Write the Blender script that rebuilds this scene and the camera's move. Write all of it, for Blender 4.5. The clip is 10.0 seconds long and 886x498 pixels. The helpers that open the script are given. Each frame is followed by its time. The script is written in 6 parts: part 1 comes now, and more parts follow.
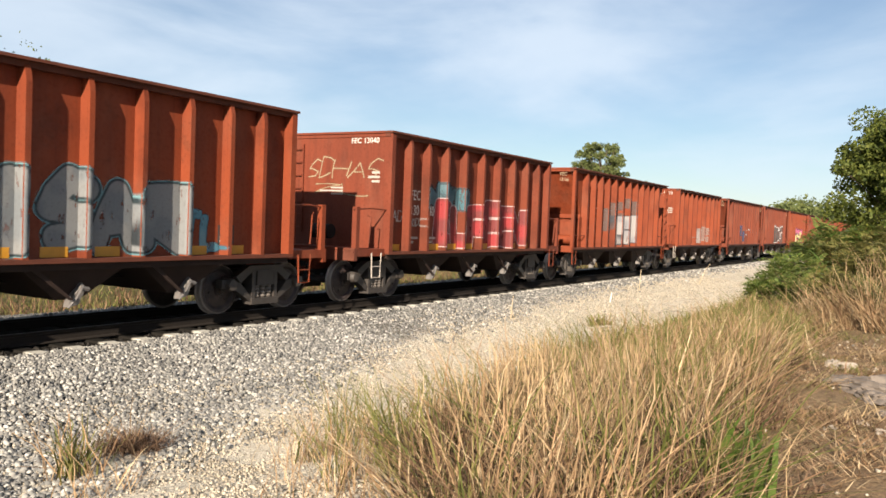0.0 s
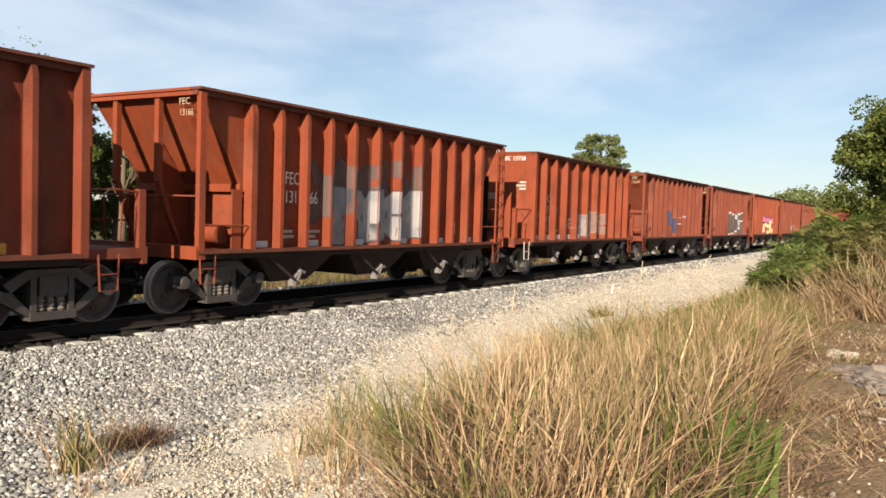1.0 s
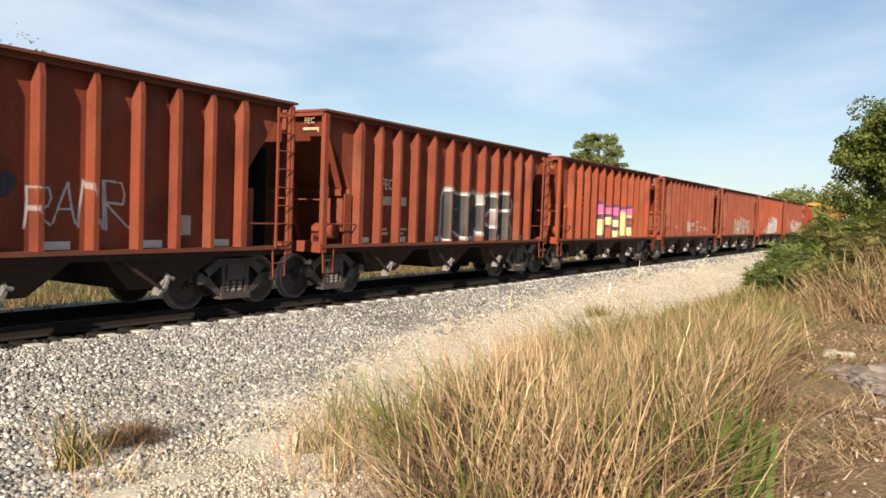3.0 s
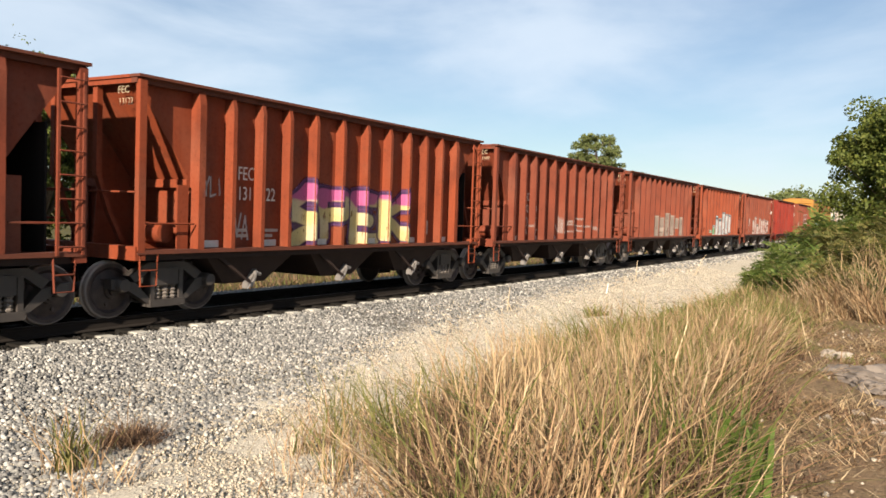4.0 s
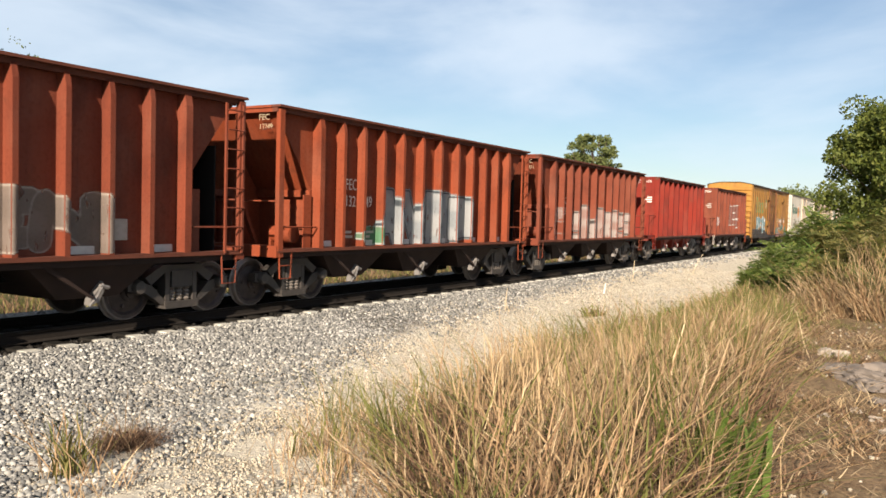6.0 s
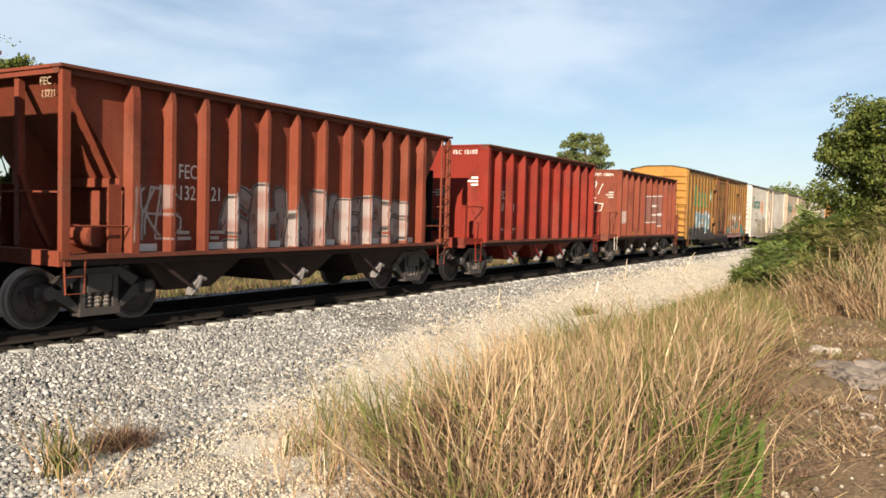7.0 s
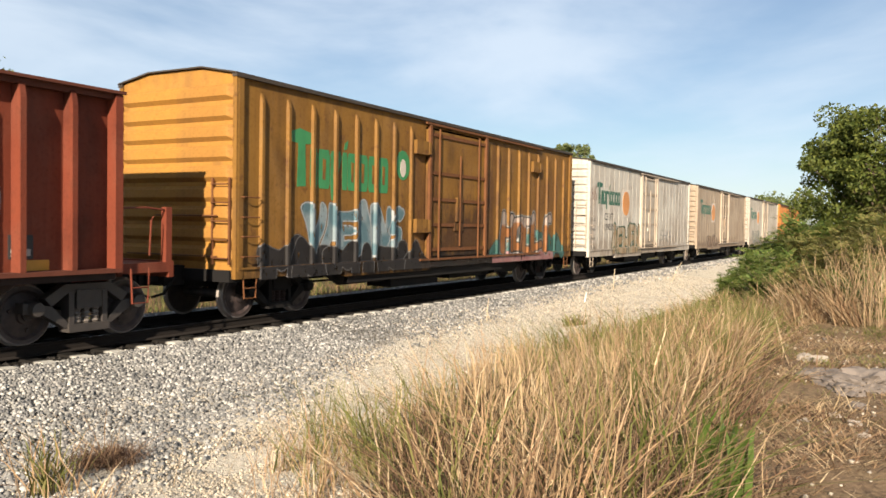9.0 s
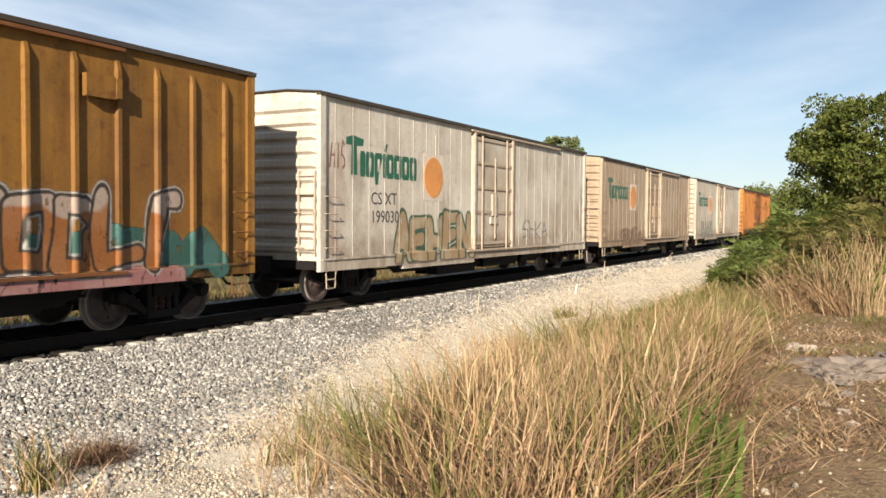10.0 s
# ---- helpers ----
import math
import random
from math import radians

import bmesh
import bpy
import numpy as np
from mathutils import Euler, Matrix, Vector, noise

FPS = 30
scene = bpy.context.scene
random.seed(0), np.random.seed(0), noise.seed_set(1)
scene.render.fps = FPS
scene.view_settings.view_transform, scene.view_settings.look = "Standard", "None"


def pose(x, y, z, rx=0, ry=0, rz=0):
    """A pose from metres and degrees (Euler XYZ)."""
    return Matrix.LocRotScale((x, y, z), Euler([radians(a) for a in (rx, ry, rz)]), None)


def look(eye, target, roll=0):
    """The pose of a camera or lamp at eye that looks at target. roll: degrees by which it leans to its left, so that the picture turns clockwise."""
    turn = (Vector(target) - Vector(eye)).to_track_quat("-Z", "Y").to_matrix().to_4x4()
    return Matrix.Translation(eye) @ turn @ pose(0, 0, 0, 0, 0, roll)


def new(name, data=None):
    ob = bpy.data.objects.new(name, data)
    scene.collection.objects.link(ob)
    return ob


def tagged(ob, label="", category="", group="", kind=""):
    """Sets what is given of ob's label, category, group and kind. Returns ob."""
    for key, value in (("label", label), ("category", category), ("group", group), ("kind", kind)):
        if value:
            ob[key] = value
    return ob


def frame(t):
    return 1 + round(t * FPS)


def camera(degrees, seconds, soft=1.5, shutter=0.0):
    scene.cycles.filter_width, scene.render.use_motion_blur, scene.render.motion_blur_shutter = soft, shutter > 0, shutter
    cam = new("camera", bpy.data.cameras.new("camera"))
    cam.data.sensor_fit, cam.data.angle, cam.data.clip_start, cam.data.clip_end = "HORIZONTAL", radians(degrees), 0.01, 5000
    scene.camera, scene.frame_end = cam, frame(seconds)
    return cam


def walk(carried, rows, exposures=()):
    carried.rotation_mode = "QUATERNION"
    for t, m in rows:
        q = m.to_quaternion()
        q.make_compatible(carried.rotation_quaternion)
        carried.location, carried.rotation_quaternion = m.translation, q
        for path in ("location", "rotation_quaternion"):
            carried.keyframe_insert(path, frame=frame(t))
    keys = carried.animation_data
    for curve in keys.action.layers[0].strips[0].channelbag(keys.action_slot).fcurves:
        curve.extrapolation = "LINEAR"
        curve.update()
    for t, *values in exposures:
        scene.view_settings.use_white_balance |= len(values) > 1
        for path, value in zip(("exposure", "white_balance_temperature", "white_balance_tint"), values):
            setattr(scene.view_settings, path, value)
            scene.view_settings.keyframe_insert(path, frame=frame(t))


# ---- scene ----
EYE = (0.0, 0.0, 1.894)
TRACK_Y = 12.08            # centre line of the track, rail top at z = 0
NEAR_Y = 10.50             # car sides that face the camera
cam = camera(57.58, 10.0, soft=1.6, shutter=0.03)
# seconds, heading left of the track, pitch, lean
HEADINGS = [(0.0, 31.31, -2.02, 2.26), (0.5, 31.32, -2.21, 2.09), (1.0, 31.38, -2.54, 1.82), (1.5, 31.17, -2.62, 2.04),
            (2.0, 31.08, -2.48, 2.14), (2.5, 31.24, -2.65, 2.09), (4.0, 31.04, -2.58, 2.00), (4.5, 31.05, -2.54, 1.92),
            (5.0, 31.17, -2.42, 1.64), (6.5, 30.60, -2.54, 1.61), (7.0, 30.33, -2.56, 1.51), (7.5, 30.06, -2.52, 1.28),
            (8.0, 29.75, -2.15, 1.45), (8.5, 29.72, -1.75, 1.17), (9.0, 29.50, -1.69, 0.96), (9.5, 29.40, -1.88, 0.79),
            (10.0, 28.81, -2.15, 0.46)]


def aim(heading, pitch, lean):
    a, b = radians(heading), radians(pitch)
    ahead = Vector((math.cos(a) * math.cos(b), math.sin(a) * math.cos(b), math.sin(b)))
    return look(EYE, Vector(EYE) + ahead * 10, lean)


walk(cam, [(t, aim(a, b, c)) for t, a, b, c in HEADINGS], exposures=[(0.0, 1.42), (10.0, 1.42)])

# ---- daylight ----
SUN_WAY = Vector((1.0, 0.315, -0.445)).normalized()
sun = new("sun", bpy.data.lights.new("sun", "SUN"))
sun.data.energy, sun.data.angle, sun.data.color = 5.0, radians(0.55), (1.0, 0.87, 0.70)
sun.matrix_world = look((0, 0, 30), Vector((0, 0, 30)) + SUN_WAY)


def build_sky():
    world = bpy.data.worlds.new("sky")
    scene.world = world
    world.use_nodes = True
    nt = world.node_tree
    nt.nodes.clear()
    N, L = nt.nodes.new, nt.links.new
    sky = N("ShaderNodeTexSky")
    sky.sky_type, sky.sun_disc = "NISHITA", False
    sky.sun_elevation = radians(23.0)
    sky.sun_rotation = math.atan2(-SUN_WAY.x, -SUN_WAY.y)
    sky.air_density, sky.dust_density, sky.ozone_density = 1.0, 0.2, 3.0
    tc = N("ShaderNodeTexCoord")
    # wisps are drawn out along one direction, flattened towards the horizon
    mp = N("ShaderNodeMapping")
    mp.inputs["Rotation"].default_value = (0.0, radians(-16), radians(20))
    mp.inputs["Scale"].default_value = (1.5, 1.5, 4.2)
    L(tc.outputs["Generated"], mp.inputs["Vector"])
    n1 = N("ShaderNodeTexNoise")
    n1.inputs["Scale"].default_value, n1.inputs["Detail"].default_value = 1.5, 7.0
    n1.inputs["Roughness"].default_value, n1.inputs["Distortion"].default_value = 0.52, 0.35
    L(mp.outputs[0], n1.inputs["Vector"])
    ramp = N("ShaderNodeValToRGB")
    ramp.color_ramp.interpolation = "EASE"
    ramp.color_ramp.elements[0].position, ramp.color_ramp.elements[1].position = 0.33, 0.66
    L(n1.outputs["Fac"], ramp.inputs[0])
    scale = N("ShaderNodeMath")
    scale.operation = "MULTIPLY"
    L(ramp.outputs[0], scale.inputs[0])
    scale.inputs[1].default_value = 0.62
    veil = N("ShaderNodeMath")
    veil.operation = "ADD"
    L(scale.outputs[0], veil.inputs[0])
    veil.inputs[1].default_value = 0.16
    mix = N("ShaderNodeMix")
    mix.data_type = "RGBA"
    L(veil.outputs[0], mix.inputs["Factor"])
    L(sky.outputs[0], mix.inputs["A"])
    mix.inputs["B"].default_value = (8.0, 9.0, 10.2, 1)
    bg = N("ShaderNodeBackground")
    bg.inputs["Strength"].default_value = 0.0385
    L(mix.outputs["Result"], bg.inputs["Color"])
    out = N("ShaderNodeOutputWorld")
    L(bg.outputs[0], out.inputs[0])


build_sky()


# ---- materials ----
ALBEDO_SCALE = 0.725               # scales every base colour down, so shadows stay deep at the raised exposure


class Nodes:
    """A material's nodes, with short calls."""

    def __init__(self, name):
        self.m = bpy.data.materials.new(name)
        self.m.use_nodes = True
        self.nt = self.m.node_tree
        self.bsdf = self.nt.nodes["Principled BSDF"]
        self.tc = self.nt.nodes.new("ShaderNodeTexCoord")

    def put(self, socket, v):
        if isinstance(v, bpy.types.NodeSocket):
            self.nt.links.new(v, socket)
        elif isinstance(v, (tuple, list)) and len(v) == 3 and socket.type == "RGBA":
            socket.default_value = (*v, 1)
        else:
            socket.default_value = v

    def coords(self, scale=(1, 1, 1), kind="Object"):
        mp = self.nt.nodes.new("ShaderNodeMapping")
        mp.inputs["Scale"].default_value = scale
        self.nt.links.new(self.tc.outputs[kind], mp.inputs["Vector"])
        return mp.outputs[0]

    def noise(self, scale, detail=4.0, vec=None, rough=0.55, distortion=0.0):
        n = self.nt.nodes.new("ShaderNodeTexNoise")
        n.inputs["Scale"].default_value, n.inputs["Detail"].default_value = scale, detail
        n.inputs["Roughness"].default_value, n.inputs["Distortion"].default_value = rough, distortion
        self.nt.links.new(vec or self.tc.outputs["Object"], n.inputs["Vector"])
        return n.outputs["Fac"]

    def voronoi(self, scale, vec=None, feature="F1", out="Distance"):
        n = self.nt.nodes.new("ShaderNodeTexVoronoi")
        n.feature = feature
        n.inputs["Scale"].default_value = scale
        self.nt.links.new(vec or self.tc.outputs["Object"], n.inputs["Vector"])
        return n.outputs[out]

    def math(self, op, a, b=0.0, c=0.0):
        n = self.nt.nodes.new("ShaderNodeMath")
        n.operation = op
        for s, v in zip(n.inputs, (a, b, c)):
            self.put(s, v)
        return n.outputs[0]

    def step(self, v, lo, hi):
        n = self.nt.nodes.new("ShaderNodeMapRange")
        n.inputs["From Min"].default_value, n.inputs["From Max"].default_value = lo, hi
        self.put(n.inputs["Value"], v)
        return n.outputs[0]

    def mix(self, fac, a, b, blend="MIX"):
        n = self.nt.nodes.new("ShaderNodeMix")
        n.data_type, n.blend_type = "RGBA", blend
        self.put(n.inputs["Factor"], fac)
        self.put(n.inputs["A"], a)
        self.put(n.inputs["B"], b)
        return n.outputs["Result"]

    def xyz(self, vec=None):
        n = self.nt.nodes.new("ShaderNodeSeparateXYZ")
        self.nt.links.new(vec or self.tc.outputs["Object"], n.inputs[0])
        return n.outputs

    def join(self, x, y, z):
        n = self.nt.nodes.new("ShaderNodeCombineXYZ")
        for s, v in zip(n.inputs, (x, y, z)):
            self.put(s, v)
        return n.outputs[0]

    def island(self):
        return self.nt.nodes.new("ShaderNodeNewGeometry").outputs["Random Per Island"]

    def bump(self, height, strength=0.3, distance=0.01):
        n = self.nt.nodes.new("ShaderNodeBump")
        n.inputs["Strength"].default_value, n.inputs["Distance"].default_value = strength, distance
        self.put(n.inputs["Height"], height)
        self.nt.links.new(n.outputs[0], self.bsdf.inputs["Normal"])

    def done(self, color, rough=0.6, metal=0.0, spec=0.5):
        color = self.mix(1.0, color, (ALBEDO_SCALE, ALBEDO_SCALE, ALBEDO_SCALE), "MULTIPLY")
        self.put(self.bsdf.inputs["Base Color"], color)
        self.put(self.bsdf.inputs["Roughness"], rough)
        self.bsdf.inputs["Metallic"].default_value = metal
        self.bsdf.inputs["Specular IOR Level"].default_value = spec
        return self.m


# strokes of hand-drawn letters on a grid of 9 by 9: pairs of digits are x and z, blanks part the strokes
GLYPHS = {"A": "004880 2363", "B": "00085877540454715100", "C": "876818020072", "D": "0008568300", "E": "88080080 0464", "F": "880800 0464", "G": "876818020070844", "H": "0008 8088 0484",
          "I": "4048", "K": "0008 880480", "L": "080081", "N": "00088088", "O": "2818020070828868 2868", "P": "00087886745404", "R": "0008788674540480", "S": "87582614347361201",
          "T": "0888 4840", "U": "080260628288", "V": "084088", "X": "0088 0880", "Y": "084488 4440", "Z": "08880080", "M": "0008448880", "J": "884820"}


def wobble(x, z, seed):
    """A slow drift of the hand, between -1 and 1."""
    return (np.sin(1.9 * x + 1.3 * z + seed * 2.1) + np.sin(-2.7 * x + 3.1 * z + seed * 5.3) + 0.7 * np.sin(5.3 * x + 4.1 * z + seed)) / 2.7


def sprayed(rgba, x, z, word, x0, x1, z0, z1, fill, fill_2, line, weight=0.14, edge=0.04, halo=None, glow=0.06, rough=0.10, cover=0.95, overlap=0.0, lean=0.0, seed=0.0, top=None, square=False):
    """Lay sprayed letters on the places (x, z), one over the other, each a swollen stroke with its outline and, where given, a halo;
    with edge 0 a thin tag. lean slants the letters; top = (colour, height) is a second coat over their upper parts."""
    px, pz = x + rough * wobble(x, z, seed), z + rough * wobble(z + 4.0, x, seed + 3.0)
    wide = (x1 - x0) / len(word)
    pick = random.Random(int(seed * 10) + len(word))
    spans = []
    for i, ch in enumerate(word):
        inset = min(weight, wide * 0.42)
        a, b = x0 + i * wide + inset - overlap, x0 + (i + 1) * wide - inset + overlap
        lo, hi = z0 + weight + pick.uniform(0, 0.10) * (z1 - z0), z1 - weight - pick.uniform(0, 0.12) * (z1 - z0)
        d = np.full(x.shape, 9.0)
        for stroke in GLYPHS.get(ch, "4048").split():
            pts = [(a + (b - a) * int(stroke[k]) / 8 + lean * (int(stroke[k + 1]) / 8 - 0.5), lo + (hi - lo) * int(stroke[k + 1]) / 8) for k in range(0, len(stroke) - 1, 2)]
            for (qx, qz), (rx, rz) in zip(pts, pts[1:]):
                bx, bz = rx - qx, rz - qz
                t = np.clip(((px - qx) * bx + (pz - qz) * bz) / max(1e-6, bx * bx + bz * bz), 0, 1)
                dx, dz = np.abs(px - qx - bx * t), np.abs(pz - qz - bz * t)
                d = np.minimum(d, (dx ** 6 + dz ** 6) ** (1 / 6) if square else np.hypot(dx, dz))
        spans.append(d)

    def lay(mask, color):
        m = np.clip(mask, 0, 1) * cover
        k = m[..., None]
        rgba[..., :3] = rgba[..., :3] * (1 - k) + np.asarray(color) * k if np.ndim(color) > 1 else np.where(rgba[..., 3:] > 0.02, rgba[..., :3] * (1 - k) + np.asarray(color) * k, np.asarray(color) + 0 * k)
        rgba[..., 3] = np.maximum(rgba[..., 3], m)
    soft = 0.012
    every = np.minimum.reduce(spans)
    if halo:
        lay((weight + edge + glow - every) / (soft + glow * 0.5), halo)
    if not edge:
        lay((weight - every) / soft + 0.5, line)
        return
    k = np.clip((wobble(1.7 * x, 2.3 * z, seed + 7.0) + 0.1) * 2.2, 0, 1)[..., None]
    paint = np.asarray(fill) * (1 - k) + np.asarray(fill_2) * k
    if top:
        k = np.clip((z + 0.16 * wobble(2 * x, 2 * z, seed + 11.0) - top[1]) / 0.06 + 0.5, 0, 1)[..., None]
        paint = paint * (1 - k) + np.asarray(top[0]) * k
    for d in spans:
        lay((weight + edge - d) / soft + 0.5, line)
        lay((weight - d) / soft + 0.5, paint)


def spray_material():
    """Weathered spray paint: its colour and its cover are laid on the mesh as a coat."""
    n = Nodes("spray_paint")
    coat = n.nt.nodes.new("ShaderNodeAttribute")
    coat.attribute_name = "coat"
    worn = n.step(n.noise(9.0, 5.0, n.coords((1, 1, 0.4))), 0.24, 0.40)
    c = n.mix(n.math("MULTIPLY", n.step(n.noise(1.0, 5.0, n.coords((9.0, 9.0, 0.5))), 0.56, 0.74), 0.45), coat.outputs["Color"], (0.72, 0.62, 0.56), "MULTIPLY")
    c = n.mix(n.math("MULTIPLY", n.step(n.noise(22.0, 5.0), 0.5, 0.75), 0.5), c, (0.6, 0.55, 0.5), "MULTIPLY")
    n.put(n.bsdf.inputs["Alpha"], n.math("MULTIPLY", coat.outputs["Alpha"], worn))
    return n.done(c, 0.6, 0.0, 0.25)


def coat_of_spray(car, fields, faces, step=0.018):
    """A thin coat on a car: each face is (u0, u1, v0, v1, place), place giving points of the surface for x along and z up."""
    vs, fs, cs, at = [], [], [], 0
    lo, hi = min(f[3] for f in fields) - 0.2, max(f[4] for f in fields) + 0.2
    for xs, z0, z1, place in faces:
        narrow = len(xs) < 9          # a rib: thin tags hardly reach round it
        z0, z1 = max(z0, lo), min(z1, hi)
        zs = np.linspace(z0, z1, max(2, int((z1 - z0) / step)))
        U, Z = np.meshgrid(np.arange(len(xs)), zs, indexing="ij")
        X = np.asarray(xs)[U]
        rgba = np.zeros(X.shape + (4,))
        for field in fields:
            how = dict(field[8])
            if narrow and how.get("edge") == 0.0:
                how["cover"] = 0.4
            sprayed(rgba, X, Z, *field[:8], **how)
        n, m = X.shape
        i, j = np.meshgrid(np.arange(n - 1), np.arange(m - 1), indexing="ij")
        a = (i * m + j).ravel()
        quad = np.stack([a, a + m, a + m + 1, a + 1], -1)
        alpha = rgba[..., 3].ravel()
        quad = quad[alpha[quad].max(1) > 0.02]
        if not len(quad):
            continue
        used, back = np.unique(quad.ravel(), return_inverse=True)
        vs.append(place(U, X, Z).reshape(-1, 3)[used])
        cs.append(rgba.reshape(-1, 4)[used])
        fs.append(back.reshape(-1, 4) + at)
        at += len(used)
    if not vs:
        return
    me = quick_mesh("sprayed_lettering", np.concatenate(vs), np.concatenate(fs), M["spray"])
    layer = me.attributes.new("coat", "FLOAT_COLOR", "POINT")
    layer.data.foreach_set("color", np.concatenate(cs).astype(np.float32).ravel())
    ob = new("sprayed_lettering", me)
    ob.parent = car
    ob["label"], ob["kind"] = "weathered sprayed lettering", "stuff"


def spray_side(car, fields, length, ribs, wall, depth, half_wide, z0, z1, lip=None):
    """Coats for a side: the sheets, and round each rib that stands out from them. lip = (height, y): the sill below stands further out."""
    order = fields
    fields = sorted(fields, key=lambda f: f[1])
    for i in range(1, len(fields)):          # pieces that stand apart are coats of their own
        if fields[i][1] - 0.25 > max(f[2] for f in fields[:i]) + 0.25:
            spray_side(car, [f for f in order if f in fields[:i]], length, ribs, wall, depth, half_wide, z0, z1, lip)
            spray_side(car, [f for f in order if f in fields[i:]], length, ribs, wall, depth, half_wide, z0, z1, lip)
            return
    fields = order
    x0, x1 = max(0.03, min(f[1] for f in fields) - 0.3), min(length - 0.03, max(f[2] for f in fields) + 0.3)

    def flat(U, X, Z):
        y = np.full(X.shape, wall - 0.003)
        if lip:
            y = np.where(Z < lip[0], lip[1] - 0.003, y)
        return np.stack([X, y, Z], -1)
    faces = [(np.arange(x0, x1, 0.018), z0, z1, flat)]
    for r in ribs:
        if x0 < r < x1:
            off = np.array([-half_wide - 0.003, -half_wide * 0.95 - 0.003, -half_wide * 0.9, 0, half_wide * 0.9, half_wide * 0.95 + 0.003, half_wide + 0.003])
            out = np.array([0.0, depth * 0.5, depth + 0.003, depth + 0.003, depth + 0.003, depth * 0.5, 0.0])
            faces.append((r + off, z0 + 0.02, z1, lambda U, X, Z, out=out: np.stack([X, wall - out[U], Z], -1)))
    coat_of_spray(car, fields, faces)


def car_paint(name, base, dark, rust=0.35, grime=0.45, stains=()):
    """Weathered paint on steel: sun-bleached areas, vertical streaks, rust blooms, dust low down on the sheets."""
    n = Nodes(name)
    big = n.noise(0.55, 3.0)
    streak = n.noise(1.0, 5.0, n.coords((5.5, 5.5, 0.28)))
    fine = n.noise(16.0, 6.0)
    c = n.mix(n.step(big, 0.35, 0.68), base, tuple(0.62 * b + 0.38 * d for b, d in zip(base, dark)))
    c = n.mix(n.math("MULTIPLY", n.step(streak, 0.46, 0.80), grime * 0.7), c, dark)
    pools = n.noise(0.9, 4.0, n.coords((1.3, 1.3, 0.8)))
    c = n.mix(n.math("MULTIPLY", n.step(pools, 0.52, 0.68), 0.45), c, tuple(0.5 * d for d in dark))
    dust = tuple(0.7 * b + 0.3 * g for b, g in zip(base, (0.30, 0.22, 0.16)))
    c = n.mix(n.math("MULTIPLY", n.step(n.noise(1.3, 6.0, n.coords((1.0, 1.0, 0.6))), 0.50, 0.72), 0.32), c, dust)
    bloom = n.math("MULTIPLY", n.step(n.noise(3.2, 8.0, rough=0.7), 0.56, 0.66), rust)
    c = n.mix(bloom, c, (0.085, 0.030, 0.014))
    for cx, cz, wide, tall, amount, tint in stains:      # spread of rust with a ragged edge
        x, _, z = n.xyz()[:3]
        reach = n.math("MAXIMUM", n.math("DIVIDE", n.math("ABSOLUTE", n.math("SUBTRACT", x, cx)), wide), n.math("DIVIDE", n.math("ABSOLUTE", n.math("SUBTRACT", z, cz)), tall))
        ragged = n.math("MULTIPLY", n.math("SUBTRACT", n.noise(1.7, 7.0, n.coords((1.6, 1.6, 0.7)), 0.65), 0.5), 2.6)
        c = n.mix(n.math("MULTIPLY", n.step(n.math("SUBTRACT", n.math("ADD", 1.0, ragged), reach), -0.1, 0.55), amount), c, tint)
    runs = n.math("MULTIPLY", n.step(n.noise(1.0, 6.0, n.coords((14.0, 14.0, 0.45)), 0.65), 0.56, 0.70), grime)
    c = n.mix(n.math("MULTIPLY", runs, 0.35), c, tuple(0.55 * d for d in dark))
    c = n.mix(n.math("MULTIPLY", n.step(fine, 0.55, 0.8), 0.35), c, tuple(0.5 * d for d in dark))
    n.bump(n.math("ADD", fine, n.math("MULTIPLY", big, 3.0)), 0.22, 0.012)
    return n.done(c, n.math("ADD", 0.45, n.math("MULTIPLY", fine, 0.5)), 0.0, 0.22)


def plain(name, color, rough=0.6, metal=0.0, vary=0.35, scale=8.0):
    n = Nodes(name)
    f = n.noise(scale, 6.0)
    g = n.noise(scale * 0.17, 3.0)
    c = n.mix(n.math("MULTIPLY", n.step(f, 0.4, 0.75), vary), color, tuple(0.45 * v for v in color))
    c = n.mix(n.math("MULTIPLY", n.step(g, 0.45, 0.7), vary), c, tuple(min(1, 1.35 * v) for v in color))
    n.bump(f, 0.25, 0.006)
    return n.done(c, rough, metal, 0.5 if rough < 0.7 else 0.25)


def island_mix(name, cols, rough=0.85, blotch=0.6, bump=0.0, translucent=0.0):
    """Colours that change from piece to piece of one joined mesh."""
    n = Nodes(name)
    r = n.island()
    ramp = n.nt.nodes.new("ShaderNodeValToRGB")
    ramp.color_ramp.interpolation = "LINEAR"
    while len(ramp.color_ramp.elements) < len(cols):
        ramp.color_ramp.elements.new(0.5)
    for i, (e, c) in enumerate(zip(ramp.color_ramp.elements, cols)):
        e.position = i / max(1, len(cols) - 1)
        e.color = (*c, 1)
    n.put(ramp.inputs[0], r)
    c = n.mix(n.math("MULTIPLY", n.step(n.noise(1.2, 3.0), 0.35, 0.7), blotch), ramp.outputs[0], tuple(0.55 * v for v in cols[0]))
    if bump:
        n.bump(n.noise(40.0, 4.0), bump, 0.01)
    n.done(c, rough, 0.0, 0.25)
    if translucent:
        nt = n.nt
        tr, add = nt.nodes.new("ShaderNodeBsdfTranslucent"), nt.nodes.new("ShaderNodeMixShader")
        n.put(tr.inputs["Color"], c)
        add.inputs[0].default_value = translucent
        nt.links.new(n.bsdf.outputs[0], add.inputs[1])
        nt.links.new(tr.outputs[0], add.inputs[2])
        nt.links.new(add.outputs[0], nt.nodes["Material Output"].inputs["Surface"])
    return n.m


